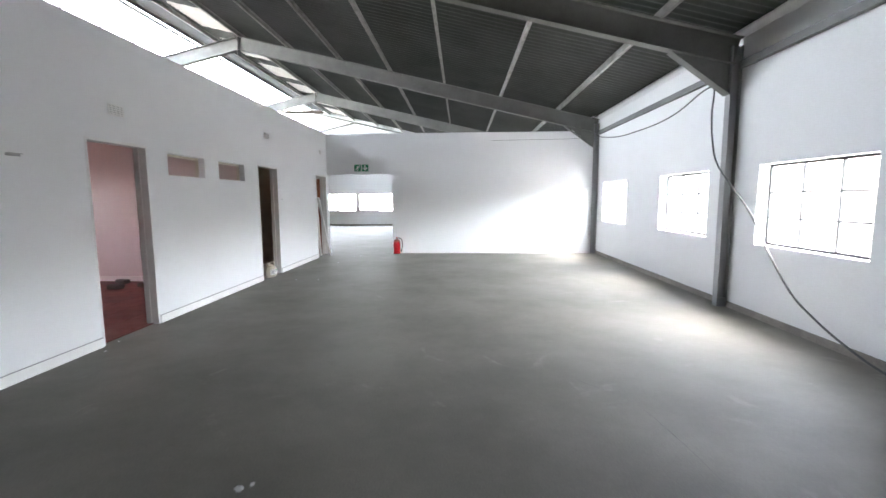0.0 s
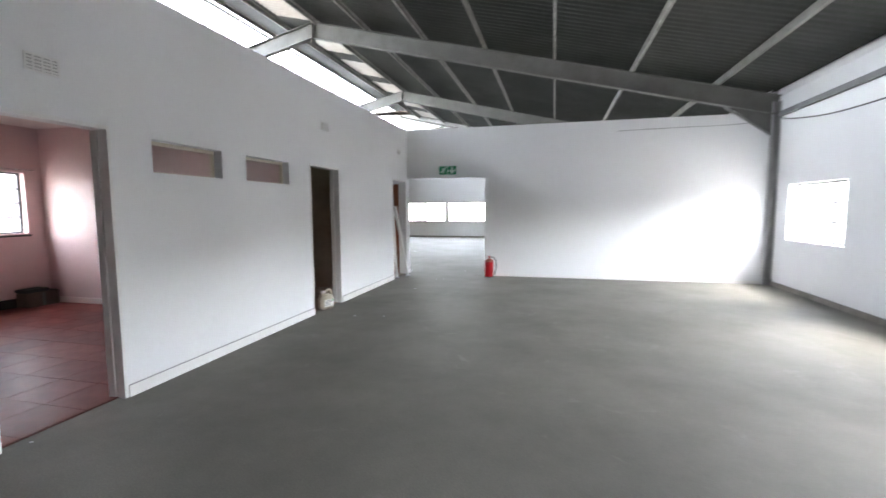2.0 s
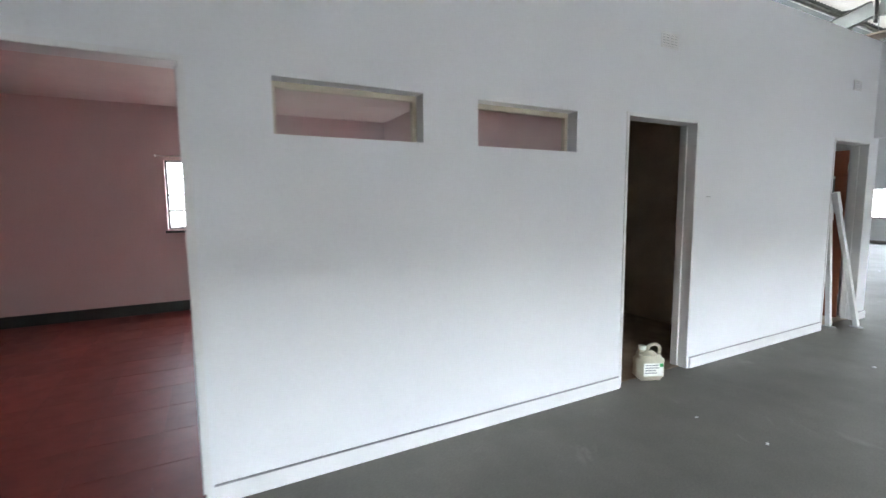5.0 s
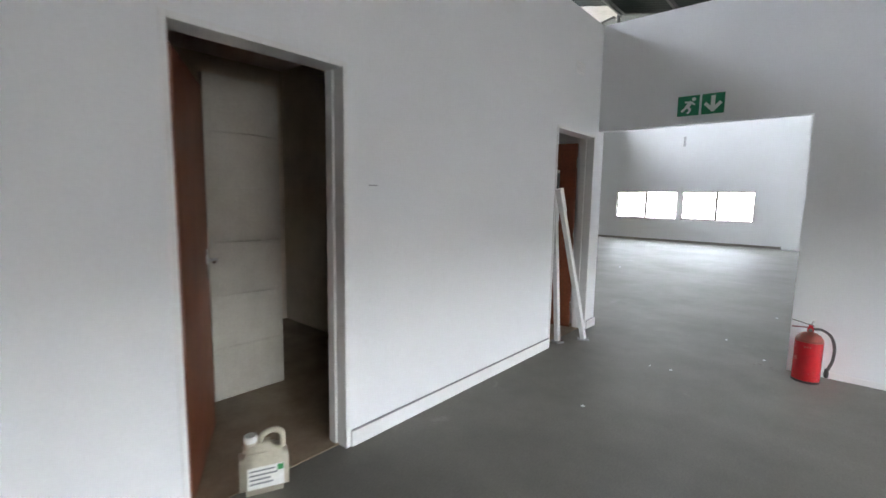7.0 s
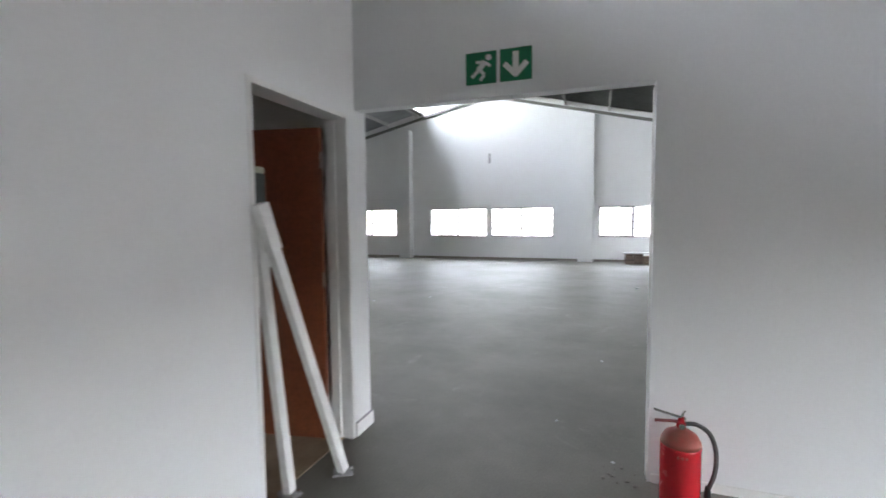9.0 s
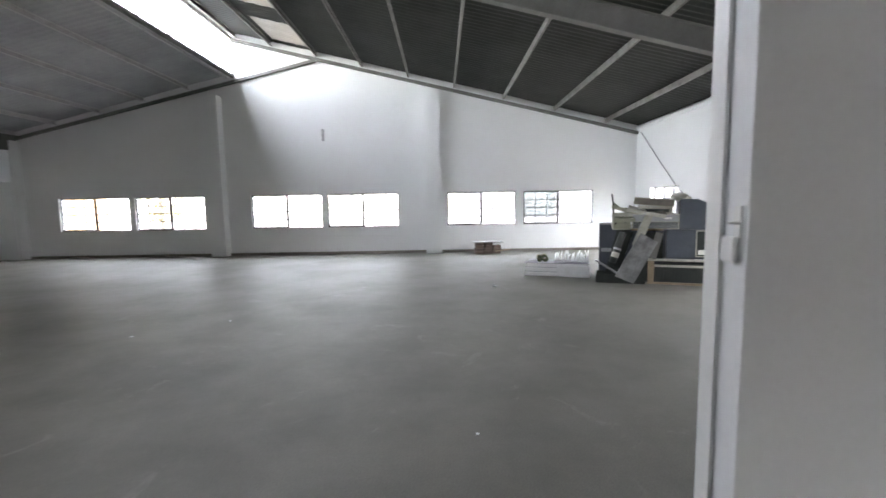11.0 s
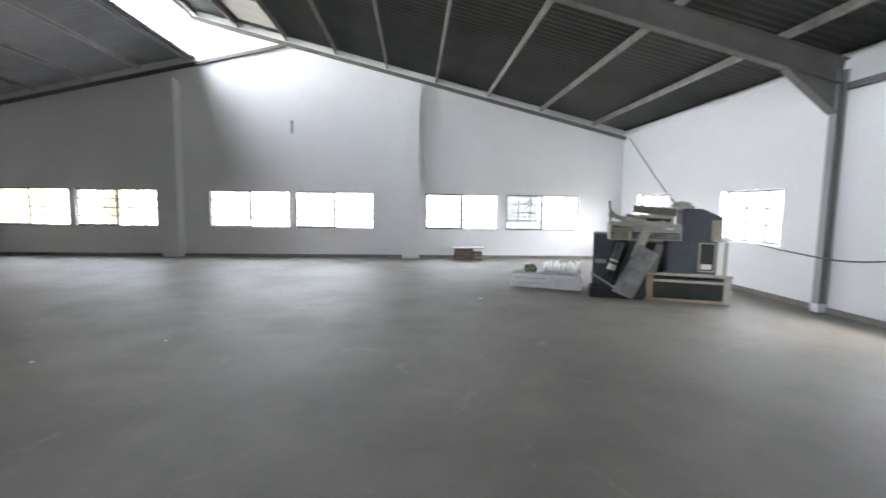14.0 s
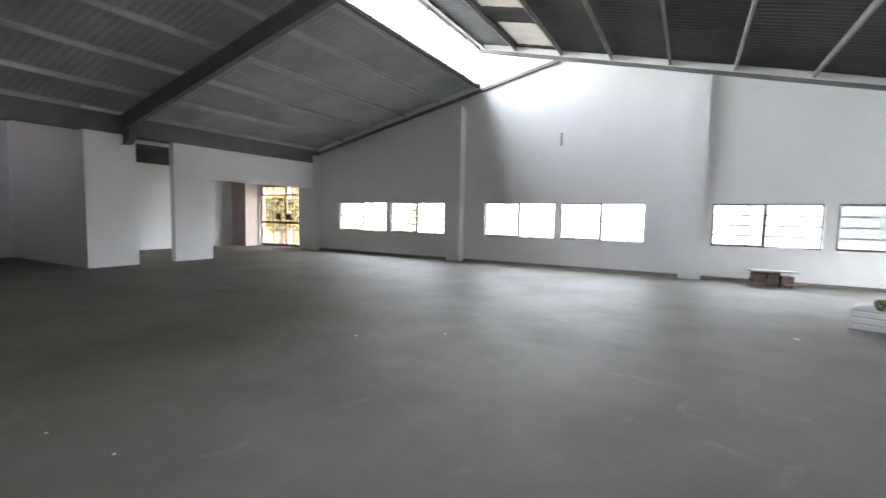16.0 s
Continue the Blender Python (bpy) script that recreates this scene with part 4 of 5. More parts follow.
curtain(6.06, 6.68, 0.9, "green curtain drawn across an office window")
curtain(6.64, 6.93, 0.7, "thin pale green curtain across an office window", SHEER)
curtain(5.10, 5.84, 0.8, "thin pale green curtain across an office window", SHEER)
rod = thing("curtain_rod", pose(OUT + 0.09, 0, 2.07), "thin steel curtain rod above the office window", "curtain rod")
part("rod", tube([(0, 4.5, 0), (0, 7.5, 0)], 0.008), CHROME, rod)
for yy in (4.52, 7.48):
    part("bracket", box(-0.089, 0.012, yy - 0.01, yy + 0.01, -0.012, 0.012, 0.002), CHROME, rod)
for (x, y, rz) in ((-2.10, 6.98, 20), (-2.35, 7.45, -15), (-1.75, 7.2, 60)):
    bm = box(-0.11, 0.11, -0.053, 0.053, 0, 0.07, 0.008)
    for v in bm.verts:
        v.co += Vector((random.uniform(-1, 1), random.uniform(-1, 1), 0)) * 0.006
    ob = tagged(link_mesh("loose_brick", bm, BRICK), "loose brown-red brick lying on the tiled floor", "brick", "loose bricks in the office")
    ob.matrix_world = pose(x, y, 0.0125, 0, 0, rz)


# ---- small things on the white walls ----
sc = thing("wall_scratch", pose(0, 8.83, 1.465), "short dark scratch in the white partition paint", "scratch")
part("scratch", box(0.0005, 0.0025, -0.03, 0.03, -0.0025, 0.0025), DARK_LINE, sc)

def vent(x, y, z, w, h, label):
    t = thing("air_vent", pose(x, y, z), label, "air vent", "partition air vents")
    for a, b, c, d in ((-w / 2, w / 2, -h / 2, -h / 2 + 0.012), (-w / 2, w / 2, h / 2 - 0.012, h / 2), (-w / 2, -w / 2 + 0.012, -h / 2 + 0.012, h / 2 - 0.012), (w / 2 - 0.012, w / 2, -h / 2 + 0.012, h / 2 - 0.012)):
        part("frame_bar", box(0.001, 0.012, a, b, c, d, 0.002), TRIM, t)
    part("backing", box(0.0005, 0.002, -w / 2 + 0.012, w / 2 - 0.012, -h / 2 + 0.012, h / 2 - 0.012), VENTBACK, t)
    n = 4
    for k in range(n):
        z0 = -h / 2 + 0.018 + k * (h - 0.03) / n
        part("slat", box(0.003, 0.011, -w / 2 + 0.012, w / 2 - 0.012, z0, z0 + 0.010), TRIM, t)
    for k in (-1, 0, 1):
        part("divider", box(0.003, 0.0115, k * w / 4 - 0.003, k * w / 4 + 0.003, -h / 2 + 0.012, h / 2 - 0.012), TRIM, t)


vent(0, 4.615, 2.395, 0.21, 0.115, "small white louvred air vent high on the partition")
vent(0, 8.245, 2.635, 0.20, 0.11, "small white louvred air vent high on the partition")
vent(0, 11.38, 2.655, 0.17, 0.11, "small white louvred air vent high on the partition")
br = thing("wall_bracket", pose(0, 3.48, 1.835), "small grey metal bracket on the partition", "bracket")
part("plate", box(0.001, 0.01, -0.06, 0.06, -0.012, 0.012, 0.002), PALEGREY, br)
part("lip", box(0.01, 0.03, -0.06, 0.06, 0.006, 0.012, 0.001), PALEGREY, br)
wb = thing("wall_light_bracket", pose(-2.09, NORTH, 3.48), "small grey metal light bracket on the gable wall", "bracket")
part("backplate", box(-0.035, 0.035, -0.03, -0.001, -0.17, 0.17, 0.006), PALEGREY, wb)
part("arm", tube([(0, -0.03, 0.12), (0, -0.10, 0.15)], 0.014), PALEGREY, wb)


def sign(x0, kind):
    t = thing("exit_sign", pose(x0, CROSS - 0.001, 2.20), f"square green emergency sign with white {kind} above the doorway", "sign", "emergency signs")
    part("plate", box(0, 0.18, -0.006, -0.0005, 0, 0.18, 0.002), GREENSIGN, t)
    def bar(x, z, x2, z2, w):
        d = Vector((x2 - x, 0, z2 - z))
        c = Vector(((x + x2) / 2, -0.0075, (z + z2) / 2))
        a = math.degrees(math.atan2(d.z, d.x))
        part("print", box(-d.length / 2, d.length / 2, -0.0008, 0.0008, -w / 2, w / 2, 0, None, Matrix.Translation(c) @ pose(0, 0, 0, 0, -a, 0)), SIGNWHITE, t)
    if kind == "arrow":
        bar(0.09, 0.160, 0.09, 0.045, 0.034)
        bar(0.026, 0.098, 0.095, 0.029, 0.030)
        bar(0.154, 0.098, 0.085, 0.029, 0.030)
    else:
        for b in ((0.075, 0.075, 0.115, 0.125, 0.034), (0.075, 0.075, 0.035, 0.04, 0.02), (0.085, 0.08, 0.11, 0.05, 0.02), (0.11, 0.05, 0.085, 0.02, 0.018), (0.105, 0.12, 0.06, 0.125, 0.016), (0.115, 0.12, 0.145, 0.095, 0.016)):
            bar(*b)
        part("print", lathe([(0.0005, 0), (0.017, 0), (0.017, 0.0016), (0.0005, 0.0016)], 14, None, Matrix.Translation((0.135, -0.0065, 0.145)) @ pose(0, 0, 0, 90, 0, 0)), SIGNWHITE, t)


sign(0.75, "figure")
sign(0.95, "arrow")

# ---- fire extinguisher ----
fe = thing("fire_extinguisher", pose(1.885, 11.72, 0), "red fire extinguisher with black hose standing by the doorway", "fire extinguisher")
part("cylinder", lathe([(0.02, 0.004), (0.088, 0.004), (0.092, 0.02), (0.092, 0.315), (0.0915, 0.325)], 32), RED, fe, smooth=True)
part("shoulder", lathe([(0.0915, 0.325), (0.088, 0.345), (0.072, 0.372), (0.045, 0.388), (0.022, 0.394), (0.022, 0.405)], 32), REDDUST, fe, "dusty red shoulder", smooth=True)
part("base_ring", lathe([(0.085, 0.0), (0.093, 0.0), (0.093, 0.018), (0.085, 0.018)], 28), BLACK, fe)
for k in range(3):
    part("stencil_mark", box(-0.028 + k * 0.018, -0.018 + k * 0.018, -0.0935, -0.0915, 0.285, 0.297), REDDUST, fe, "dull stencilled mark")
vl = part("valve", lathe([(0.016, 0.405), (0.022, 0.407), (0.022, 0.430), (0.014, 0.438), (0.014, 0.455)], 16), RED, fe)
part("carry_handle", extrude([(-0.012, -0.003), (0.012, -0.003), (0.012, 0.003), (-0.012, 0.003)], (0.015, 0, 0.434), (-0.118, 0, 0.424)), DARKRED, vl, "dark red carry handle")
part("squeeze_lever", extrude([(-0.011, -0.002), (0.011, -0.002), (0.011, 0.002), (-0.011, 0.002)], (0.02, 0, 0.448), (-0.122, 0, 0.480)), STEEL, vl, "dull grey squeeze lever")
part("pin", tube(curve_points([(0.0, 0, 0.45), (0.008, 0, 0.475), (0.016, 0, 0.49)], 4), 0.006), CHROME, vl)
part("gauge", lathe([(0.001, 0), (0.013, 0), (0.013, 0.012), (0.001, 0.012)], 16, None, pose(0, -0.02, 0.418, 90, 0, 0)), CHROME, vl)
part("hose", tube(curve_points([(0.018, 0, 0.424), (0.07, 0.0, 0.425), (0.125, 0.0, 0.385), (0.152, 0.0, 0.30), (0.150, 0.0, 0.20), (0.128, 0.0, 0.12)], 8), 0.0105, 10), HOSE, fe, smooth=True)
part("nozzle", lathe([(0.012, 0), (0.017, 0.02), (0.012, 0.07)], 12, None, pose(0.122, 0, 0.055)), BLACK, fe)

# ---- plastic jug ----
jg = thing("plastic_jug", pose(-0.01, 8.165, 0.004, 0, 0, 66), "dirty cream plastic jug with paper label in the doorway", "jug")
body = box(-0.108, 0.108, -0.07, 0.07, 0, 0.20, 0.026)
box(-0.09, 0.05, -0.055, 0.055, 0.19, 0.232, 0.018, body)
part("body", body, CREAM, jg, smooth=True)
part("neck", lathe([(0.026, 0.22), (0.026, 0.25), (0.024, 0.256)], 16, None, pose(-0.055, 0, 0)), CREAM, jg)
part("cap", lathe([(0.030, 0.246), (0.030, 0.272), (0.027, 0.276), (0.005, 0.277)], 18, None, pose(-0.055, 0, 0)), LABEL, jg, "small screw cap")
part("handle", tube(curve_points([(-0.02, 0, 0.225), (0.0, 0, 0.27), (0.05, 0, 0.285), (0.085, 0, 0.26), (0.085, 0, 0.195)], 5), 0.014, 8), CREAM, jg, smooth=True)
lb = part("paper_label", box(-0.075, 0.085, -0.0722, -0.0698, 0.045, 0.15), LABEL, jg, "white printed paper label")
for k, (w, m) in enumerate(((0.11, PRINT), (0.12, PRINT), (0.09, PRINT), (0.10, PRINT))):
    part("print_line", box(-0.065, -0.065 + w, -0.0732, -0.0723, 0.13 - k * 0.021, 0.138 - k * 0.021), m, lb)
part("print_patch", box(0.055, 0.082, -0.0734, -0.0724, 0.12, 0.148), GREENPRINT, lb)


# ---- two white poles leaning in the third doorway ----
def pole(p0, p1, label, plate):
    t = thing("metal_pole", Matrix.Translation(p0), label, "pole", "poles in the doorway")
    d = Vector(p1) - Vector(p0)
    s = 0.026
    part("tube", extrude([(-s, -s * 0.8), (s, -s * 0.8), (s, s * 0.8), (-s, s * 0.8)], (0, 0, 0.02), tuple(d), up=(1, 0, 0)), WHITEMETAL, t)
    e = d.normalized()
    part("sleeve", extrude([(-s * 1.25, -s), (s * 1.25, -s), (s * 1.25, s), (-s * 1.25, s)], tuple(d - e * 0.22), tuple(d + e * 0.004), up=(1, 0, 0)), WHITEMETAL, t)
    ft = part("foot_plate", box(-0.055, 0.055, -0.04, 0.04, 0.0, 0.012, 0.002, None, pose(0, 0, 0.002, 0, 0, plate)), PALEGREY, t, "scuffed steel foot plate")
    part("bolt", lathe([(0.001, 0.012), (0.010, 0.012), (0.010, 0.022), (0.001, 0.022)], 6, None, pose(0.04, 0.02, 0.002)), CHROME, ft)


pole((0.15, 11.44, 0), (0.04, 10.985, 1.50), "white enamelled metal pole leaning on a door frame", 30)
pole((0.0, 11.17, 0.006), (-0.03, 11.04, 1.42), "white enamelled metal pole leaning on a door frame", -20)
cb_ = thing("meter_box", pose(-0.03, 10.99, 1.56), "small dark meter box on a door frame", "box")
part("case", box(-0.035, 0.02, 0.012, 0.10, -0.09, 0.09, 0.005), GRILLE, cb_)
part("lid", box(-0.03, 0.024, 0.02, 0.09, 0.09, 0.12, 0.005), KHAKI, cb_, "dull khaki lid")

# ---- cables on the side wall ----
c1 = thing("loose_cable", pose(0, 0, 0), "long grey cable sagging along the side wall", "cable")
part("cable", tube(curve_points([(6.99, 24.0, 3.34), (6.97, 23.2, 2.72), (6.95, 22.4, 2.12), (6.93, 21.6, 1.58), (6.93, 20.4, 1.12), (6.91, 19.25, 0.90), (6.87, 18.3, 0.81), (6.86, 17.5, 0.79), (6.88, 16.6, 0.94), (6.91, 15.6, 1.23), (6.93, 14.8, 1.60), (6.95, 13.97, 2.05), (6.97, 13.28, 2.52), (7.01, 12.6, 3.0), (7.03, 12.25, 3.12)], 6), 0.011, 8), CABLE, c1, smooth=True)
c2 = thing("loose_cable", pose(0, 0, 0), "grey cable hanging from a junction box to the floor", "cable")
part("cable", tube(curve_points([(7.02, 11.6, 3.06), (7.05, 11.2, 2.94), (7.06, 10.1, 2.80), (7.06, 8.97, 2.76), (7.06, 8.1, 2.76), (7.06, 7.39, 2.82), (7.06, 6.75, 2.96), (7.09, 6.52, 3.0)], 6), 0.011, 8), CABLE, c2, smooth=True)
part("cable", tube(curve_points([(7.09, 6.47, 2.98), (7.06, 6.40, 2.85), (6.98, 6.28, 2.59), (6.90, 6.08, 2.2), (6.90, 5.90, 1.85), (6.96, 5.33, 1.30), (7.03, 5.04, 0.83), (7.05, 4.70, 0.46), (7.06, 4.40, 0.28), (7.07, 4.05, 0.13), (7.04, 3.6, 0.03), (7.0, 3.0, 0.014)], 6), 0.011, 8), CABLE, c2, smooth=True)
jb = thing("junction_box", pose(EAST - 0.002, 6.5, 3.0), "round grey junction box below the eave", "junction box")
part("case", lathe([(0.001, 0), (0.055, 0), (0.055, 0.05), (0.045, 0.06), (0.001, 0.06)], 18, None, pose(0, 0, 0, 0, -90, 0)), STEEL, jb)
part("lid", lathe([(0.001, 0.06), (0.035, 0.06), (0.035, 0.066), (0.001, 0.066)], 18, None, pose(0, 0, 0, 0, -90, 0)), RAIL, jb)

# ---- heap of scrapped cooling units ----
HEAP = pose(4.88, 18.86, 0, 0, 0, -22)


def heap(name, label, category, u, v, z, rx=0, ry=0, rz=0):
    return thing(name, HEAP @ pose(u, v, z, rx, ry, rz), label, category, "scrap heap")


def casing(t, w, d, h, mat, front=None, top=None):
    part("body", box(0, w, 0, d, 0, h, 0.008), mat, t)
    if front:
        part("front_panel", box(0.02, w - 0.02, -0.006, 0.0, 0.02, h - 0.02, 0.003), front, t)
    if top:
        part("top_panel", box(0.005, w - 0.005, 0.005, d - 0.005, h, h + 0.006, 0.003), top, t)


# low crate of the condenser
t = heap("crate", "low timber-framed crate holding a dark coil unit", "crate", 0, 0, 0)
part("coil", box(0.06, 1.14, 0.03, 0.60, 0.04, 0.36, 0.004), GRILLE, t, "dark finned coil")
for a, b in ((0.0, 0.10), (1.08, 1.18)):
    for c, d in ((0.0, 0.05), (0.58, 0.63)):
        part("post", box(a, b, c, d, 0, 0.40, 0.006), TIMBER if a == 0 else BEIGE, t)
for c in (0.0, 0.59):
    part("top_rail", box(-0.01, 1.19, c - 0.01, c + 0.04, 0.40, 0.44, 0.006), BEIGE, t)
    part("mid_rail", box(0.10, 1.08, c, c + 0.02, 0.30, 0.34, 0.004), BEIGE, t)
    part("bottom_rail", box(0.10, 1.08, c, c + 0.02, 0.0, 0.04, 0.004), TIMBER, t)
part("mid_post", box(0.58, 0.62, 0.0, 0.02, 0.04, 0.30, 0.003), GRILLE, t)
for k in range(22):
    part("fin", box(0.12 + k * 0.043, 0.124 + k * 0.043, 0.022, 0.032, 0.05, 0.29), FIN, t)
# cabinet on the crate
t = heap("scrap_cabinet", "dark blue-grey steel cabinet with black window, on the crate", "cabinet", 0.28, 0.06, 0.441)
casing(t, 0.83, 0.5, 0.50, NAVY)
part("front_panel", box(0.02, 0.44, -0.008, 0, 0.03, 0.47, 0.003), NAVY, t)
w_ = part("window_panel", box(0.46, 0.65, -0.012, 0, 0.06, 0.47, 0.003), GRILLE, t, "black window panel")
part("label", box(0.48, 0.62, -0.016, -0.012, 0.08, 0.16), LABEL, w_, "white paper label")
for a, b, c, d in ((0.44, 0.46, 0.04, 0.49), (0.65, 0.67, 0.04, 0.49), (0.46, 0.65, 0.47, 0.49), (0.46, 0.65, 0.04, 0.06)):
    part("window_frame", box(a, b, -0.016, 0, c, d, 0.002), BEIGE, t, "beige window surround")
part("side_panel", box(0.69, 0.78, -0.012, 0.51, 0.0, 0.505, 0.006), WHITEMETAL, t, "off-white side panel")
part("side_flange", box(0.785, 0.835, -0.012, 0.51, 0.0, 0.505, 0.006), BEIGE, t, "beige side flange")
t = heap("beige_sheet", "beige sheet lying over a scrap cabinet", "sheet", 0.95, 0.0, 0.955, 0, -6, 3)
part("sheet", box(-0.05, 0.24, 0, 0.5, 0, 0.02, 0.004), BEIGE, t)
# upper box with sloping top
t = heap("scrap_housing", "dark grey sheet metal housing with sloping top", "housing", 0.47, 0.02, 0.95, 0, 0, 3)
own = bmesh.new()
prof = [(0, 0), (0.55, 0), (0.55, 0.37), (0.26, 0.50), (0.02, 0.50), (0, 0.48)]
fa = [own.verts.new((x, 0, z)) for x, z in prof]
fb = [own.verts.new((x, 0.45, z)) for x, z in prof]
own.faces.new(fa)
own.faces.new(fb[::-1])
for i in range(6):
    own.faces.new((fa[i], fa[(i + 1) % 6], fb[(i + 1) % 6], fb[i]))
bmesh.ops.recalc_face_normals(own, faces=own.faces[:])
bmesh.ops.bevel(own, geom=own.edges[:], offset=0.006, segments=2, affect="EDGES", clamp_overlap=True)
part("body", own, NAVY, t)
part("side_panel", box(0.40, 0.545, -0.008, 0.0, 0.02, 0.33, 0.003), KHAKI, t, "khaki side panel")
# cabinet that carries the upper layers
t = heap("scrap_cabinet", "dark grey cabinet at the back of the heap", "cabinet", -0.46, 0.20, 0.0)
casing(t, 0.73, 0.42, 0.915, NAVY)
part("door", box(0.03, 0.70, -0.01, 0, 0.05, 0.88, 0.004), GRILLE, t)
# wall unit with grille
t = heap("air_conditioner", "old pale air conditioner with slatted grille", "air conditioner", -0.27, 0.03, 0.948, 0, 0, -1)
casing(t, 0.735, 0.38, 0.255, BEIGE)
part("grille", box(0.02, 0.715, -0.008, 0, 0.015, 0.12, 0.002), GRILLE, t)
for k in range(5):
    part("slat", box(0.02, 0.715, -0.014, -0.008, 0.025 + k * 0.019, 0.032 + k * 0.019), PALEGREY, t)
part("fascia", box(0.01, 0.72, -0.012, 0, 0.13, 0.245, 0.004), PALEGREY, t, "dirty grey fascia")
part("badge", box(0.50, 0.62, -0.015, -0.012, 0.17, 0.20, 0.001), LABEL, t)
t = heap("timber_bearer", "rough timber bearer under an air conditioner", "timber", -0.27, 0.10, 0.916)
part("bearer", box(0, 0.50, 0, 0.24, 0, 0.031, 0.003), TIMBER, t)
# sheets and boards on top
t = heap("beige_housing", "small beige plastic housing on an air conditioner", "housing", -0.16, 0.08, 1.21, 0, 2, 3)
casing(t, 0.52, 0.30, 0.145, BEIGE)
part("slot", box(0.05, 0.47, -0.004, 0, 0.04, 0.09, 0.001), GRILLE, t)
t = heap("duct_board", "thick grey-brown duct board lying on the heap", "board", -0.25, 0.08, 1.375, 0, 5, -6)
part("board", box(0, 0.63, 0, 0.36, 0, 0.12, 0.008), KHAKI, t)
part("skin", box(-0.004, 0.634, -0.004, 0.364, 0.12, 0.128, 0.002), PALEGREY, t, "pale grey top skin")
part("edge", box(0.01, 0.62, -0.005, 0.0, 0.012, 0.108, 0.001), EDGEBROWN, t, "brown exposed edge")


def crumpled(name, label, u, v, z, w, d, amp, mat, rx, ry, rz, seed):
    t = heap(name, label, "sheet", u, v, z, rx, ry, rz)
    bm = bmesh.new()
    nu, nv = 9, 5
    g = [[bm.verts.new((w * i / nu, d * j / nv, amp * noise.noise(Vector((i * 0.55 + seed, j * 0.5, seed * 1.7))))) for j in range(nv + 1)] for i in range(nu + 1)]
    for i in range(nu):
        for j in range(nv):
            bm.faces.new((g[i][j], g[i + 1][j], g[i + 1][j + 1], g[i][j + 1]))
    bmesh.ops.solidify(bm, geom=bm.faces[:], thickness=0.010)
    part("sheet", bm, mat, t)
    part("folded_edge", box(0, w, -0.012, 0.0, -0.05, 0.012, 0.003), mat, t)
    return t


crumpled("bent_sheet", "bent khaki metal sheet lying across the heap", -0.60, 0.06, 1.36, 0.72, 0.34, 0.10, KHAKI, 4, 17, 0, 1.0)
crumpled("bent_sheet", "crumpled beige metal sheet lying across the heap", -0.58, 0.02, 1.22, 0.66, 0.36, 0.08, BEIGE, -4, 3, 4, 3.0)
crumpled("bent_sheet", "crumpled khaki metal sheet lying across the heap", -0.56, 0.0, 1.11, 0.34, 0.36, 0.09, KHAKI, 6, -3, -5, 5.0)
crumpled("bent_sheet", "torn beige insulation sheet lying across the heap", -0.35, 0.0, 1.30, 0.62, 0.30, 0.08, BEIGE, 10, 11, -4, 8.0)
t = heap("scrap_carton", "worn beige side casing wedged in the heap", "casing", -0.58, 0.05, 0.93, 0, 0, 4)
casing(t, 0.30, 0.34, 0.26, BEIGE, KHAKI)
part("cable_loop", tube(curve_points([(0.03, -0.02, 0.10), (0.10, -0.05, 0.16), (0.2, -0.04, 0.14), (0.27, -0.01, 0.17)], 5), 0.010), BLACK, t)
t = heap("scrap_rod", "thin dark steel rod standing up from the heap", "rod", -0.57, 0.12, 1.10)
part("rod", tube([(0, 0, 0), (-0.01, 0, 0.28), (-0.035, 0, 0.46)], 0.014), GRILLE, t)
t = heap("plastic_wrap", "pale crumpled plastic wrap on top of the heap", "wrap", 0.50, 0.22, 1.44)
own = bmesh.new()
bmesh.ops.create_icosphere(own, subdivisions=4, radius=0.15)
for v in own.verts:
    v.co *= 1 + 0.5 * noise.noise(v.co * 8) + 0.2 * noise.noise(v.co * 25)
    v.co.z = v.co.z * 0.45 + 0.05
part("wrap", own, BEIGE, t)
# leaning pieces
t = heap("grey_sheet", "scuffed pale grey sheet leaning on the heap", "sheet", -0.37, -0.36, 0.075, -17, 31, 8)
own = bmesh.new()
sn, sm = 6, 14
grid = [[own.verts.new((-0.17 + 0.31 * i / sn, 0.016 * noise.noise(Vector((i * 0.6, k * 0.35, 2.0))) - 0.012 * (k / sm) * (i / sn), 0.88 * k / sm + (0.05 * i / sn if k == 0 else 0))) for k in range(sm + 1)] for i in range(sn + 1)]
for i in range(sn):
    for k in range(sm):
        own.faces.new((grid[i][k], grid[i + 1][k], grid[i + 1][k + 1], grid[i][k + 1]))
bmesh.ops.solidify(own, geom=own.faces[:], thickness=0.008)
part("sheet", own, SCUFFED, t)
part("lip", box(0.128, 0.14, 0.012, 0.07, 0.06, 0.87, 0.003), SCUFFED, t)
part("lip", box(-0.17, -0.158, 0.012, 0.06, 0.01, 0.87, 0.003), SCUFFED, t)
t = heap("metal_strip", "narrow pale metal strip leaning on the heap", "strip", -0.20, -0.07, 0.66, -8, 20, 0)
part("strip", box(-0.07, 0.07, -0.008, 0.008, 0.0, 0.58, 0.003), BEIGE, t)
part("flange", box(-0.07, -0.058, -0.05, -0.008, 0.0, 0.58, 0.003), PALEGREY, t)
t = heap("grey_offcut", "small bent grey offcut leaning on the crate", "sheet", 0.05, -0.03, 0.445, -6, 14, 0)
part("sheet", box(-0.05, 0.07, -0.008, 0.008, 0.0, 0.46, 0.003), STEEL, t)
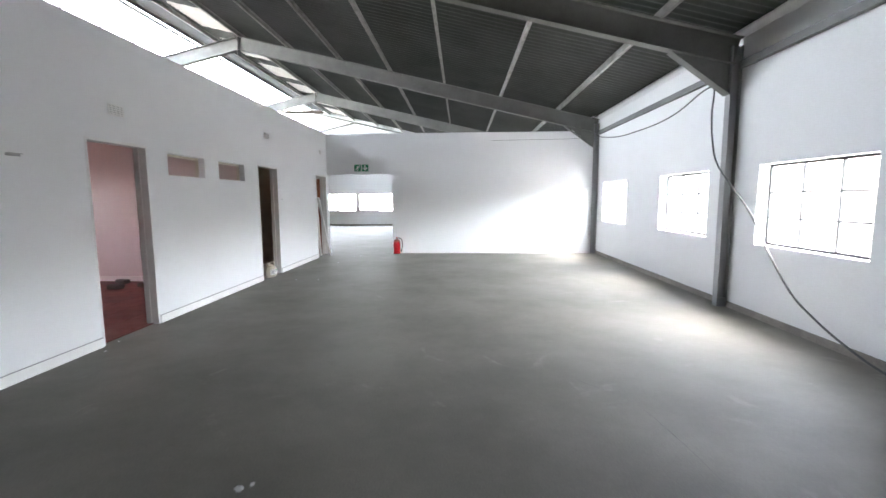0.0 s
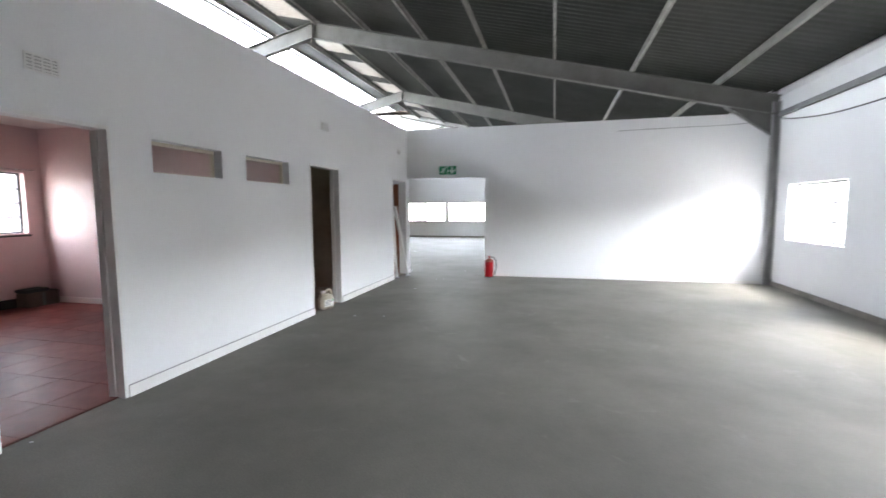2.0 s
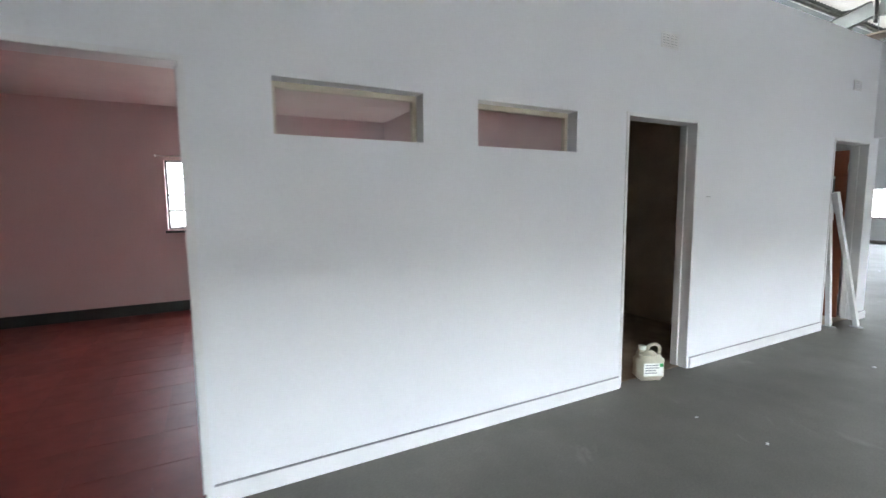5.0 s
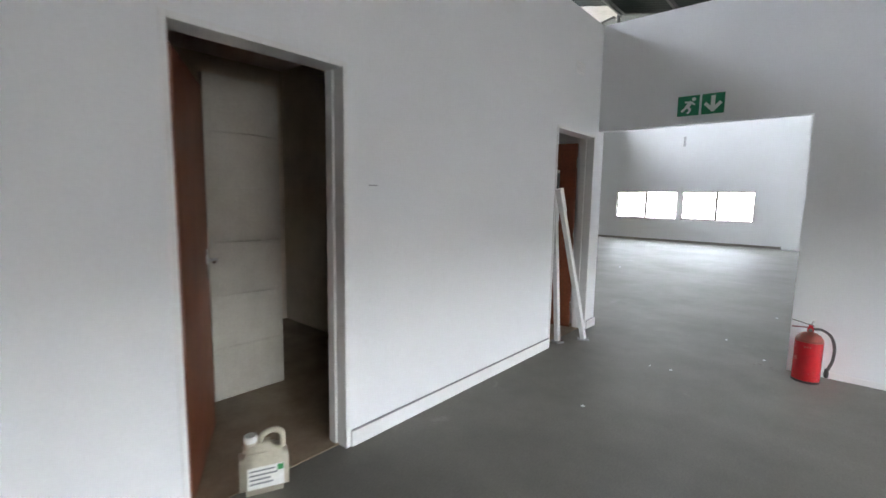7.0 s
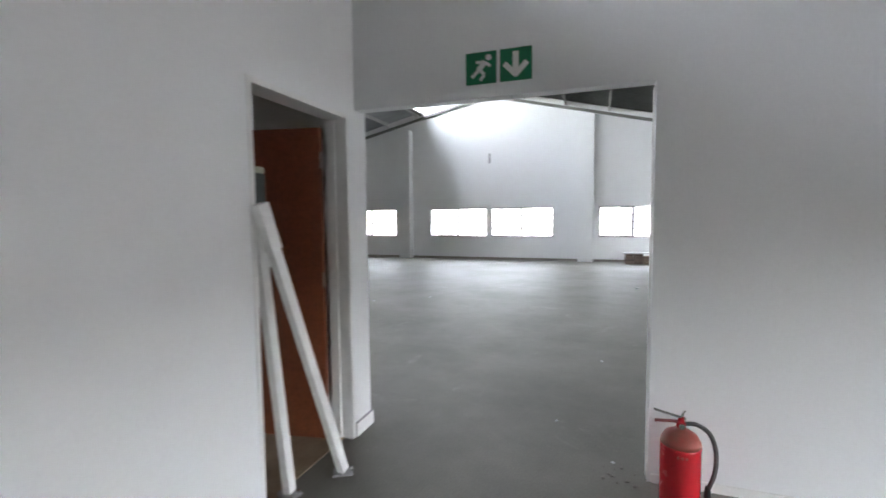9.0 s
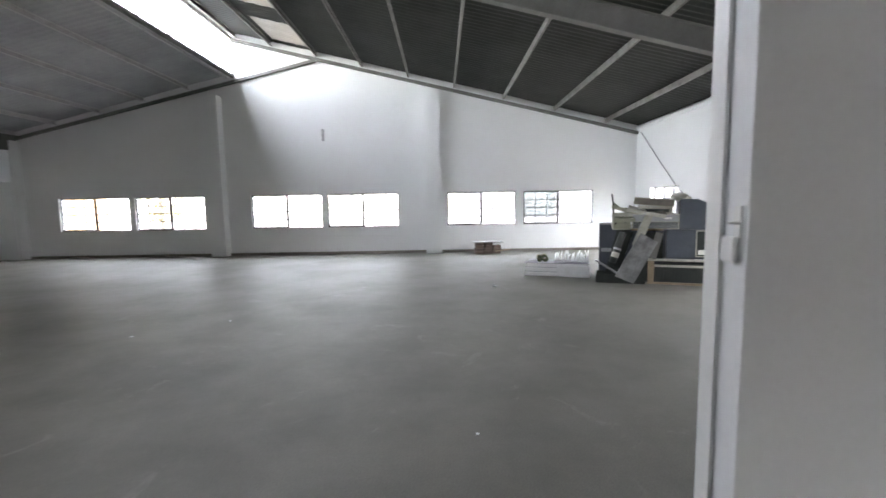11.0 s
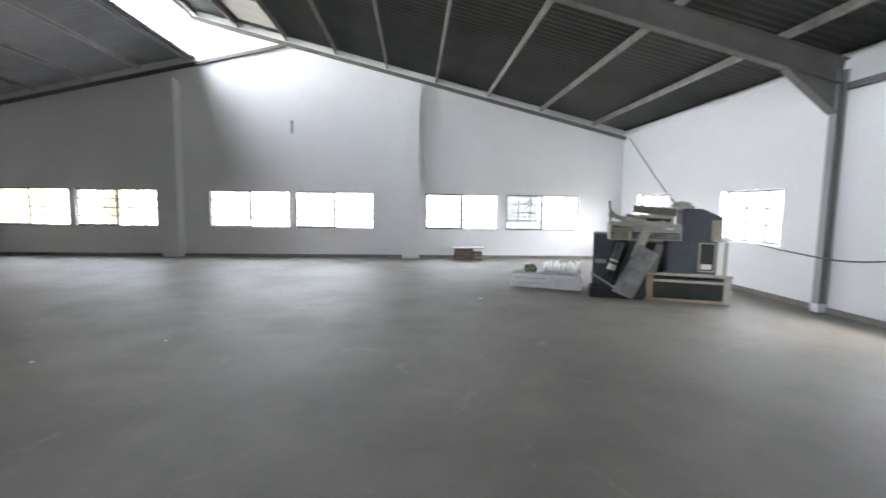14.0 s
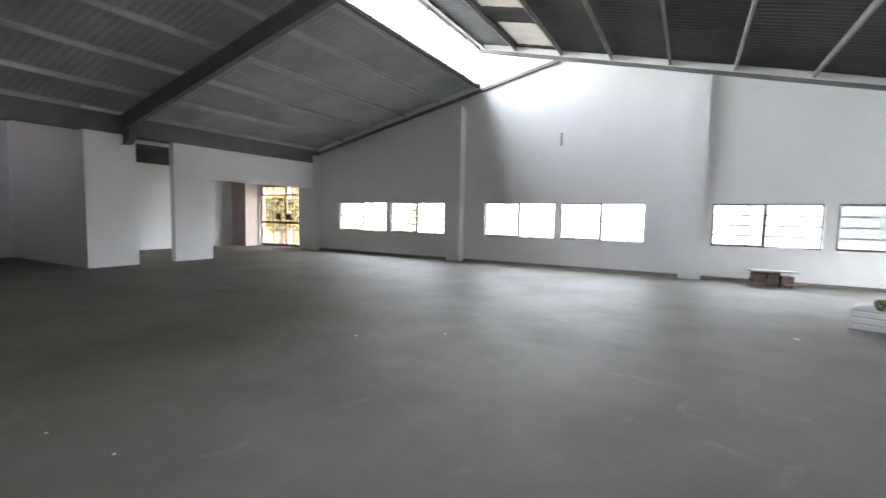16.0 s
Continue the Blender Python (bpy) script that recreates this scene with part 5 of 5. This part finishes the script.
for k, (u, lean, mat_, lab) in enumerate(((-0.62, 13, GRILLE, "black radiator panel leaning on the heap"), (-0.40, 17, NAVY, "dark blue-grey radiator panel leaning on the heap"))):
    t = heap("radiator_panel", lab, "radiator", u, 0.0 + 0.05 * k, 0.02, -8, lean, 0)
    part("panel", box(-0.10, 0.12, 0, 0.06, 0, 1.06, 0.006), mat_, t)
    for j in range(5):
        part("rib", box(-0.085 + j * 0.042, -0.065 + j * 0.042, -0.008, 0.0, 0.04, 1.02, 0.002), mat_, t)
t = heap("fan_motor", "dark fan motor with pale tape band", "motor", -0.57, -0.08, 0.36, -8, 17, 0)
part("drum", lathe([(0.03, 0), (0.06, 0.01), (0.06, 0.55), (0.03, 0.56)], 18), GRILLE, t, smooth=True)
part("tape", lathe([(0.0605, 0.10), (0.063, 0.101), (0.063, 0.19), (0.0605, 0.191)], 18), BEIGE, t, "pale tape band")
part("strap", lathe([(0.0605, 0.24), (0.066, 0.241), (0.066, 0.27), (0.0605, 0.271)], 18), PALEGREY, t, "pale strap")
t = heap("scrap_cabinet", "blue-grey steel cabinet standing behind the heap", "cabinet", -0.82, 0.40, 0)
casing(t, 0.34, 0.4, 1.02, NAVY)
for a, b_, c, d in ((-0.004, 0.344, 1.0, 1.03), (-0.004, 0.012, 0.02, 1.0)):
    part("edge_trim", box(a, b_, -0.012, 0.0, c, d, 0.003), PALEGREY, t, "pale edge trim")
part("plate", box(0.04, 0.22, -0.008, 0.0, 0.50, 0.57, 0.002), PALEGREY, t, "pale label plate")
# Black tray puts the dark shadows at the heap's foot into its colour.
t = heap("shadow_tray", "black tray form standing for the shadows under the heap", "tray", -0.84, -0.12, 0, 0, 0, 3)
part("base", box(0, 0.80, 0, 0.42, 0.0, 0.02, 0.004), GRILLE, t)
for a, b_, c, d in ((0, 0.80, 0, 0.014), (0, 0.80, 0.406, 0.42), (0, 0.014, 0.014, 0.406), (0.786, 0.80, 0.014, 0.406)):
    part("side", box(a, b_, c, d, 0.02, 0.16, 0.003), GRILLE, t)
part("angle_bar", extrude([(-0.015, -0.015), (0.015, -0.015), (0.015, 0.015), (-0.015, 0.015)], (-0.01, 0.0, 0.40), (0.38, -0.06, 0.17)), PALEGREY, t, "pale angle bar")
part("flap", box(0.46, 0.84, -0.03, 0.0, 0.0, 0.30, 0.003, None, pose(0, 0, 0, 0, -4, 0)), GRILLE, t)

# stack of white panels with tubes and a coil
FLAT = pose(2.95, 19.97, 0, 0, 0, -19.5)
t = thing("panel_stack", FLAT, "low stack of white enamelled metal panels on the floor", "stack")
for k in range(3):
    part("panel", box(0.0 + 0.01 * k, 1.24 - 0.015 * k, 0.0, 0.55, 0.004 + k * 0.085, 0.080 + k * 0.085, 0.008), WHITEMETAL, t)
    # grey slab at each panel joint, the slit's shade put into its colour
    part("gap_shade", box(0.02, 1.20, 0.012, 0.54, 0.080 + k * 0.085, 0.089 + k * 0.085), DARK_LINE, t)
part("front_panel", box(0.62, 1.22, -0.02, 0.0, 0.03, 0.25, 0.004, None, pose(0, 0, 0, 0, 2, 0)), WHITEMETAL, t)
random.seed(4)
for k in range(24):
    u = 0.58 + 0.027 * k
    tb = thing("loose_tube", FLAT @ pose(u, 0.12, 0.275 + 0.012 * (k % 2), 0, 0, 0), "short white plastic tube lying on a stack of panels", "tube", "loose tubes")
    a = random.choice((-0.45, -0.12, -0.05, 0.0, 0.06, 0.15, 0.3))
    dv = Vector((math.sin(a) * 0.16, 0.38, random.uniform(0.09, 0.17)))
    part("tube", tube([(0, 0, 0.012), tuple(dv + Vector((0, 0, 0.012)))], 0.0115, 10), WHITEMETAL, tb, smooth=True)
for k, (u, v, r) in enumerate(((0.28, 0.15, 0.042), (0.40, 0.2, 0.048))):
    t = thing("pipe_coil", FLAT @ pose(u, v, 0.262 + 0.02, 70, 12 - 30 * k, 20), "coil of brown and green pipe on a stack of panels", "coil", "pipe coils")
    for j in range(3):
        part("turn", tube([(r * math.cos(i * math.pi / 12), 0.03 * j + r + r * math.sin(i * math.pi / 12) - 0.01, -0.03 * j) for i in range(25)], 0.014, 8), OCHRE if j == 2 else DULLGREEN, t, smooth=True)

# bricks and board by the gable wall
BRK = pose(2.25, 23.72, 0, 0, 0, 8)
t = thing("brick_pile", BRK, "low pile of brown bricks under a dusty board", "bricks")
random.seed(7)
bme = None
for lay in range(4):
    for i in range(3):
        for j in range(2):
            if lay == 3 and i == 2:
                continue
            if bme is None:
                b_ = part("brick", box(-0.11, 0.11, -0.053, 0.053, 0, 0.073, 0.004), BRICK, t)
                bme = b_.data
            else:
                b_ = new("brick", bme)
                b_.parent = t
            b_.matrix_local = pose(0.16 + i * 0.25 + random.uniform(-0.015, 0.015), 0.10 + j * 0.125 + random.uniform(-0.01, 0.01), 0.002 + lay * 0.078, 0, 0, random.uniform(-6, 6))
bd = thing("dusty_board", BRK @ pose(0.03, 0.01, 0.315), "dusty grey board lying on a brick pile", "board")
part("board", box(-0.03, 0.80, -0.03, 0.30, 0, 0.03, 0.006), PALEGREY, bd)
lt = thing("timber_lath", BRK @ pose(0.45, -0.1, 0.0, 0, -6, 10), "short timber lath sticking out from a brick pile", "lath")
part("lath", box(0.15, 0.62, 0.0, 0.05, 0.04, 0.065, 0.004), TIMBER, lt)

# litter on the screed
random.seed(11)
for (x, y, s) in ((2.23, 18.85, 0.042), (1.54, 13.94, 0.014), (-2.2, 16.18, 0.02), (-1.38, 16.8, 0.018), (-2.35, 13.45, 0.014), (-1.73, 13.54, 0.014), (1.59, 12.03, 0.012), (1.23, 12.48, 0.012), (0.76, 10.04, 0.016), (1.03, 11.18, 0.014), (0.87, 11.16, 0.011), (2.47, 2.06, 0.03), (2.52, 2.10, 0.018), (0.13, 4.05, 0.013), (0.03, 4.35, 0.012), (0.98, 7.93, 0.016), (0.58, 7.88, 0.013)):
    own = bmesh.new()
    bmesh.ops.create_icosphere(own, subdivisions=1, radius=s)
    for v in own.verts:
        v.co = Vector((v.co.x * random.uniform(0.7, 1.3), v.co.y * random.uniform(0.5, 1.0), max(v.co.z * 0.35, -0.2 * s) + 0.2 * s))
    ob = tagged(link_mesh("plaster_chip", own, SIGNWHITE), "small white plaster chip on the screed", "litter", "plaster chips")
    ob.matrix_world = pose(x, y, 0.0, 0, 0, random.uniform(0, 180))
# crumbs of mortar swept beside the wide doorway
random.seed(31)
for k in range(11):
    sz = random.uniform(0.006, 0.016)
    own = bmesh.new()
    bmesh.ops.create_icosphere(own, subdivisions=1, radius=sz)
    for v in own.verts:
        v.co = Vector((v.co.x * random.uniform(0.7, 1.4), v.co.y * random.uniform(0.6, 1.1), max(v.co.z * 0.5, -0.25 * sz) + 0.25 * sz))
    ob = tagged(link_mesh("mortar_crumb", own, CONCRETE), "small grey mortar crumb on the screed by the doorway", "litter", "mortar crumbs")
    ob.matrix_world = pose(random.uniform(1.42, 1.72), random.uniform(11.78, 12.02), 0.0, 0, 0, random.uniform(0, 180))
# joints and cracks in the screed
for pts in ([(4.3, 3.8), (4.6, 3.4), (4.83, 3.1), (4.92, 2.6), (4.95, 2.2)],):
    cp = curve_points([(x, y, 0.0) for x, y in pts], 8)
    own = bmesh.new()
    vs = []
    for i, p in enumerate(cp):
        w = 0.0015 + 0.003 * abs(math.sin(i * 1.7))
        vs.append((own.verts.new((p.x - w, p.y + 0.01 * math.sin(i * 2.3), 0.004)), own.verts.new((p.x + w, p.y + 0.01 * math.sin(i * 2.3), 0.004))))
    for a, b in zip(vs, vs[1:]):
        own.faces.new((a[0], a[1], b[1], b[0]))
    part("crack", own, STEPCON, floor)

# lifted, broken edges of the screed beside the side wall
random.seed(23)
for pts, wide, high in (([(4.25, 14.40), (4.25, 14.30), (4.22, 14.13), (4.24, 13.98), (4.32, 13.86), (4.29, 13.62), (4.23, 13.40)], 0.06, 0.011),
                        ([(3.10, 13.93), (3.35, 13.91), (3.59, 13.92), (3.81, 13.91), (3.95, 13.89)], 0.05, 0.005),
                        ([(4.05, 14.24), (4.09, 14.18), (4.15, 14.12)], 0.05, 0.009),
                        ([(4.62, 14.44), (4.67, 14.35), (4.66, 14.23), (4.60, 14.15)], 0.06, 0.007)):
    cp = curve_points([(x, y, 0.0) for x, y in pts], 7)
    own = bmesh.new()
    rows = []
    for i, p in enumerate(cp):
        e = min(1.0, 4.0 * min(i, len(cp) - 1 - i) / len(cp) + 0.05)
        w, hh = wide * e * random.uniform(0.7, 1.2), high * e * random.uniform(0.6, 1.2)
        d = (cp[min(i + 1, len(cp) - 1)] - cp[max(i - 1, 0)]).normalized()
        s_ = Vector((d.y, -d.x, 0))
        rows.append([own.verts.new(p + s_ * (w * a) + Vector((0, 0, 0.001 + hh * c))) for a, c in ((-0.25, 0), (-0.12, 0.85), (0.0, 1.0), (0.5, 0.45), (1.0, 0))])
    for a, c in zip(rows, rows[1:]):
        for k in range(4):
            own.faces.new((a[k], a[k + 1], c[k + 1], c[k]))
    bmesh.ops.recalc_face_normals(own, faces=own.faces)
    part("broken_edge", own, FLOOR, floor)

# ---- outside: neighbour building, added sky-blocking wall, greenery ----
bw = thing("neighbour_building", pose(8.6, NORTH + 5.5, -0.1), "long dark grey building across the yard", "building")
part("wall", box(-6, 22, 0, 6, 0, 3.2, 0.02), DARKFACADE, bw)
part("roof", box(-6.3, 22.3, -0.4, 6.4, 3.2, 3.35, 0.02), PALEGREY, bw)
for k in range(6):
    wn_ = part("window", box(-4 + k * 4.2, -2.4 + k * 4.2, -0.03, 0.0, 0.9, 2.0, 0.01), WINSTEEL, bw)
    part("pane", box(-3.94 + k * 4.2, -2.46 + k * 4.2, -0.036, -0.03, 0.96, 1.94), GLASS, wn_)
# Unseen wall, added to keep low sky light off the upper partition.
bf = thing("sky_block_wall", pose(EAST + 11, 0, -0.1), "pale plastered wall added to cut off low sky", "wall")
part("wall", box(0, 0.25, -14, 40, 0, 2.8, 0.01), FACADE, bf)
part("coping", box(-0.04, 0.29, -14, 40, 2.8, 2.88, 0.01), CONCRETE, bf)


def tree(x, y, h, seed):
    random.seed(seed)
    t = thing("garden_tree", pose(x, y, -0.1), "leafy green tree beyond the entrance doors", "tree", "garden trees")
    tr = bmesh.new()
    lathe([(0.14, 0), (0.11, h * 0.3), (0.07, h * 0.6), (0.03, h * 0.85)], 10, tr)
    for k in range(7):
        a = random.uniform(0, 6.28)
        z = h * random.uniform(0.3, 0.7)
        tube([(0, 0, z), (math.cos(a) * 0.5, math.sin(a) * 0.5, z + 0.5), (math.cos(a) * 1.0, math.sin(a) * 1.0, z + 0.9)], 0.03, 6, tr)
    part("trunk", tr, BARK, t)
    verts, faces = [], []
    for k in range(1500):
        a, b_ = random.uniform(0, 6.28), random.uniform(-1, 1)
        r = (random.random() ** 0.4) * (1.3 + 0.35 * math.sin(3 * a + seed) + 0.2 * math.sin(5 * b_))
        c = Vector((r * math.cos(a) * math.sqrt(1 - b_ * b_), r * math.sin(a) * math.sqrt(1 - b_ * b_), h * 0.62 + b_ * h * 0.36))
        u = Vector((random.uniform(-1, 1), random.uniform(-1, 1), random.uniform(-1, 1))).normalized() * 0.09
        w = u.cross(Vector((random.uniform(-1, 1), random.uniform(-1, 1), 1))).normalized() * 0.045
        i = len(verts)
        verts += [c - u, c + w, c + u, c - w]
        faces.append((i, i + 1, i + 2, i + 3))
    me = bpy.data.meshes.new("crown")
    me.from_pydata(verts, [], faces)
    me.materials.append(LEAF)
    cr = new("crown", me)
    cr.parent = t


tree(-15.2, NORTH + 1.9, 2.2, 1)
tree(-17.6, NORTH + 2.0, 2.6, 2)
tree(-12.6, NORTH + 9.0, 3.4, 3)

gw = thing("garden_wall", pose(-15, NORTH + 3.2, -0.1), "warm brown brick building beyond the entrance", "building")
part("wall", box(-6, 1.0, 0, 4, 0, 2.7, 0.02), BRICKWALL, gw)
part("roof", box(-6.3, 1.2, -0.3, 4.4, 2.7, 2.85, 0.02), STEEL, gw)

# ---- added dimmers: block beside the far windows, roof outside the entrance ----
# Added dark mass; lowers the glare behind the far side windows.
sh = thing("glare_block", pose(12.0, 22.5, -0.1), "dark grey building block added to dim the far side windows", "shed")
part("wall", box(0, 5, 0, 22, 0, 3.0, 0.02), DARKFACADE, sh)
part("roof", box(-0.3, 5.3, -0.3, 22.3, 3.0, 3.15, 0.02), PALEGREY, sh)
# Unseen porch, added to keep sky light off the entrance lobby.
pr_ = thing("porch", pose(-13.2, NORTH + 0.25, -0.1), "flat roof on posts added to shade the entrance doors", "porch", kind="structure")
part("roof", box(-2.6, 2.0, 0, 2.7, 2.62, 2.76, 0.01), CONCRETE, pr_)
for a in (-2.5, 1.84):
    part("post", box(a, a + 0.12, 2.5, 2.62, 0, 2.62, 0.008), PAINT, pr_)

# ---- plank hung under the portal rafter, thin wire on the cross wall ----
pk = thing("service_plank", pose(0, 18.2, 0), "dark timber plank hung below the portal rafter", "plank")
part("plank", box(-3.6, -2.0, -0.22, 0.26, 4.955, 5.0, 0.004), DARKTIMBER, pk)
for hx in (-3.45, -2.15):
    part("hanger", tube([(hx, -0.15, 5.0), (hx, -0.15, roof_z(APEX_X) - SLOPE * abs(hx - APEX_X) - 0.3)], 0.008), STEEL, pk)
wr = thing("thin_wire", pose(0, CROSS - 0.008, 0), "thin grey wire clipped along the cross wall", "cable")
part("wire", tube(curve_points([(6.98, 0, 3.02), (6.2, 0, 2.99), (5.4, 0, 2.985), (4.4, 0, 2.97)], 6), 0.004, 6), CABLE, wr)
for hx in (6.2, 5.4, 4.42):
    part("clip", box(hx - 0.008, hx + 0.008, -0.006, 0.0079, 2.96, 3.0, 0.002), TRIM, wr)
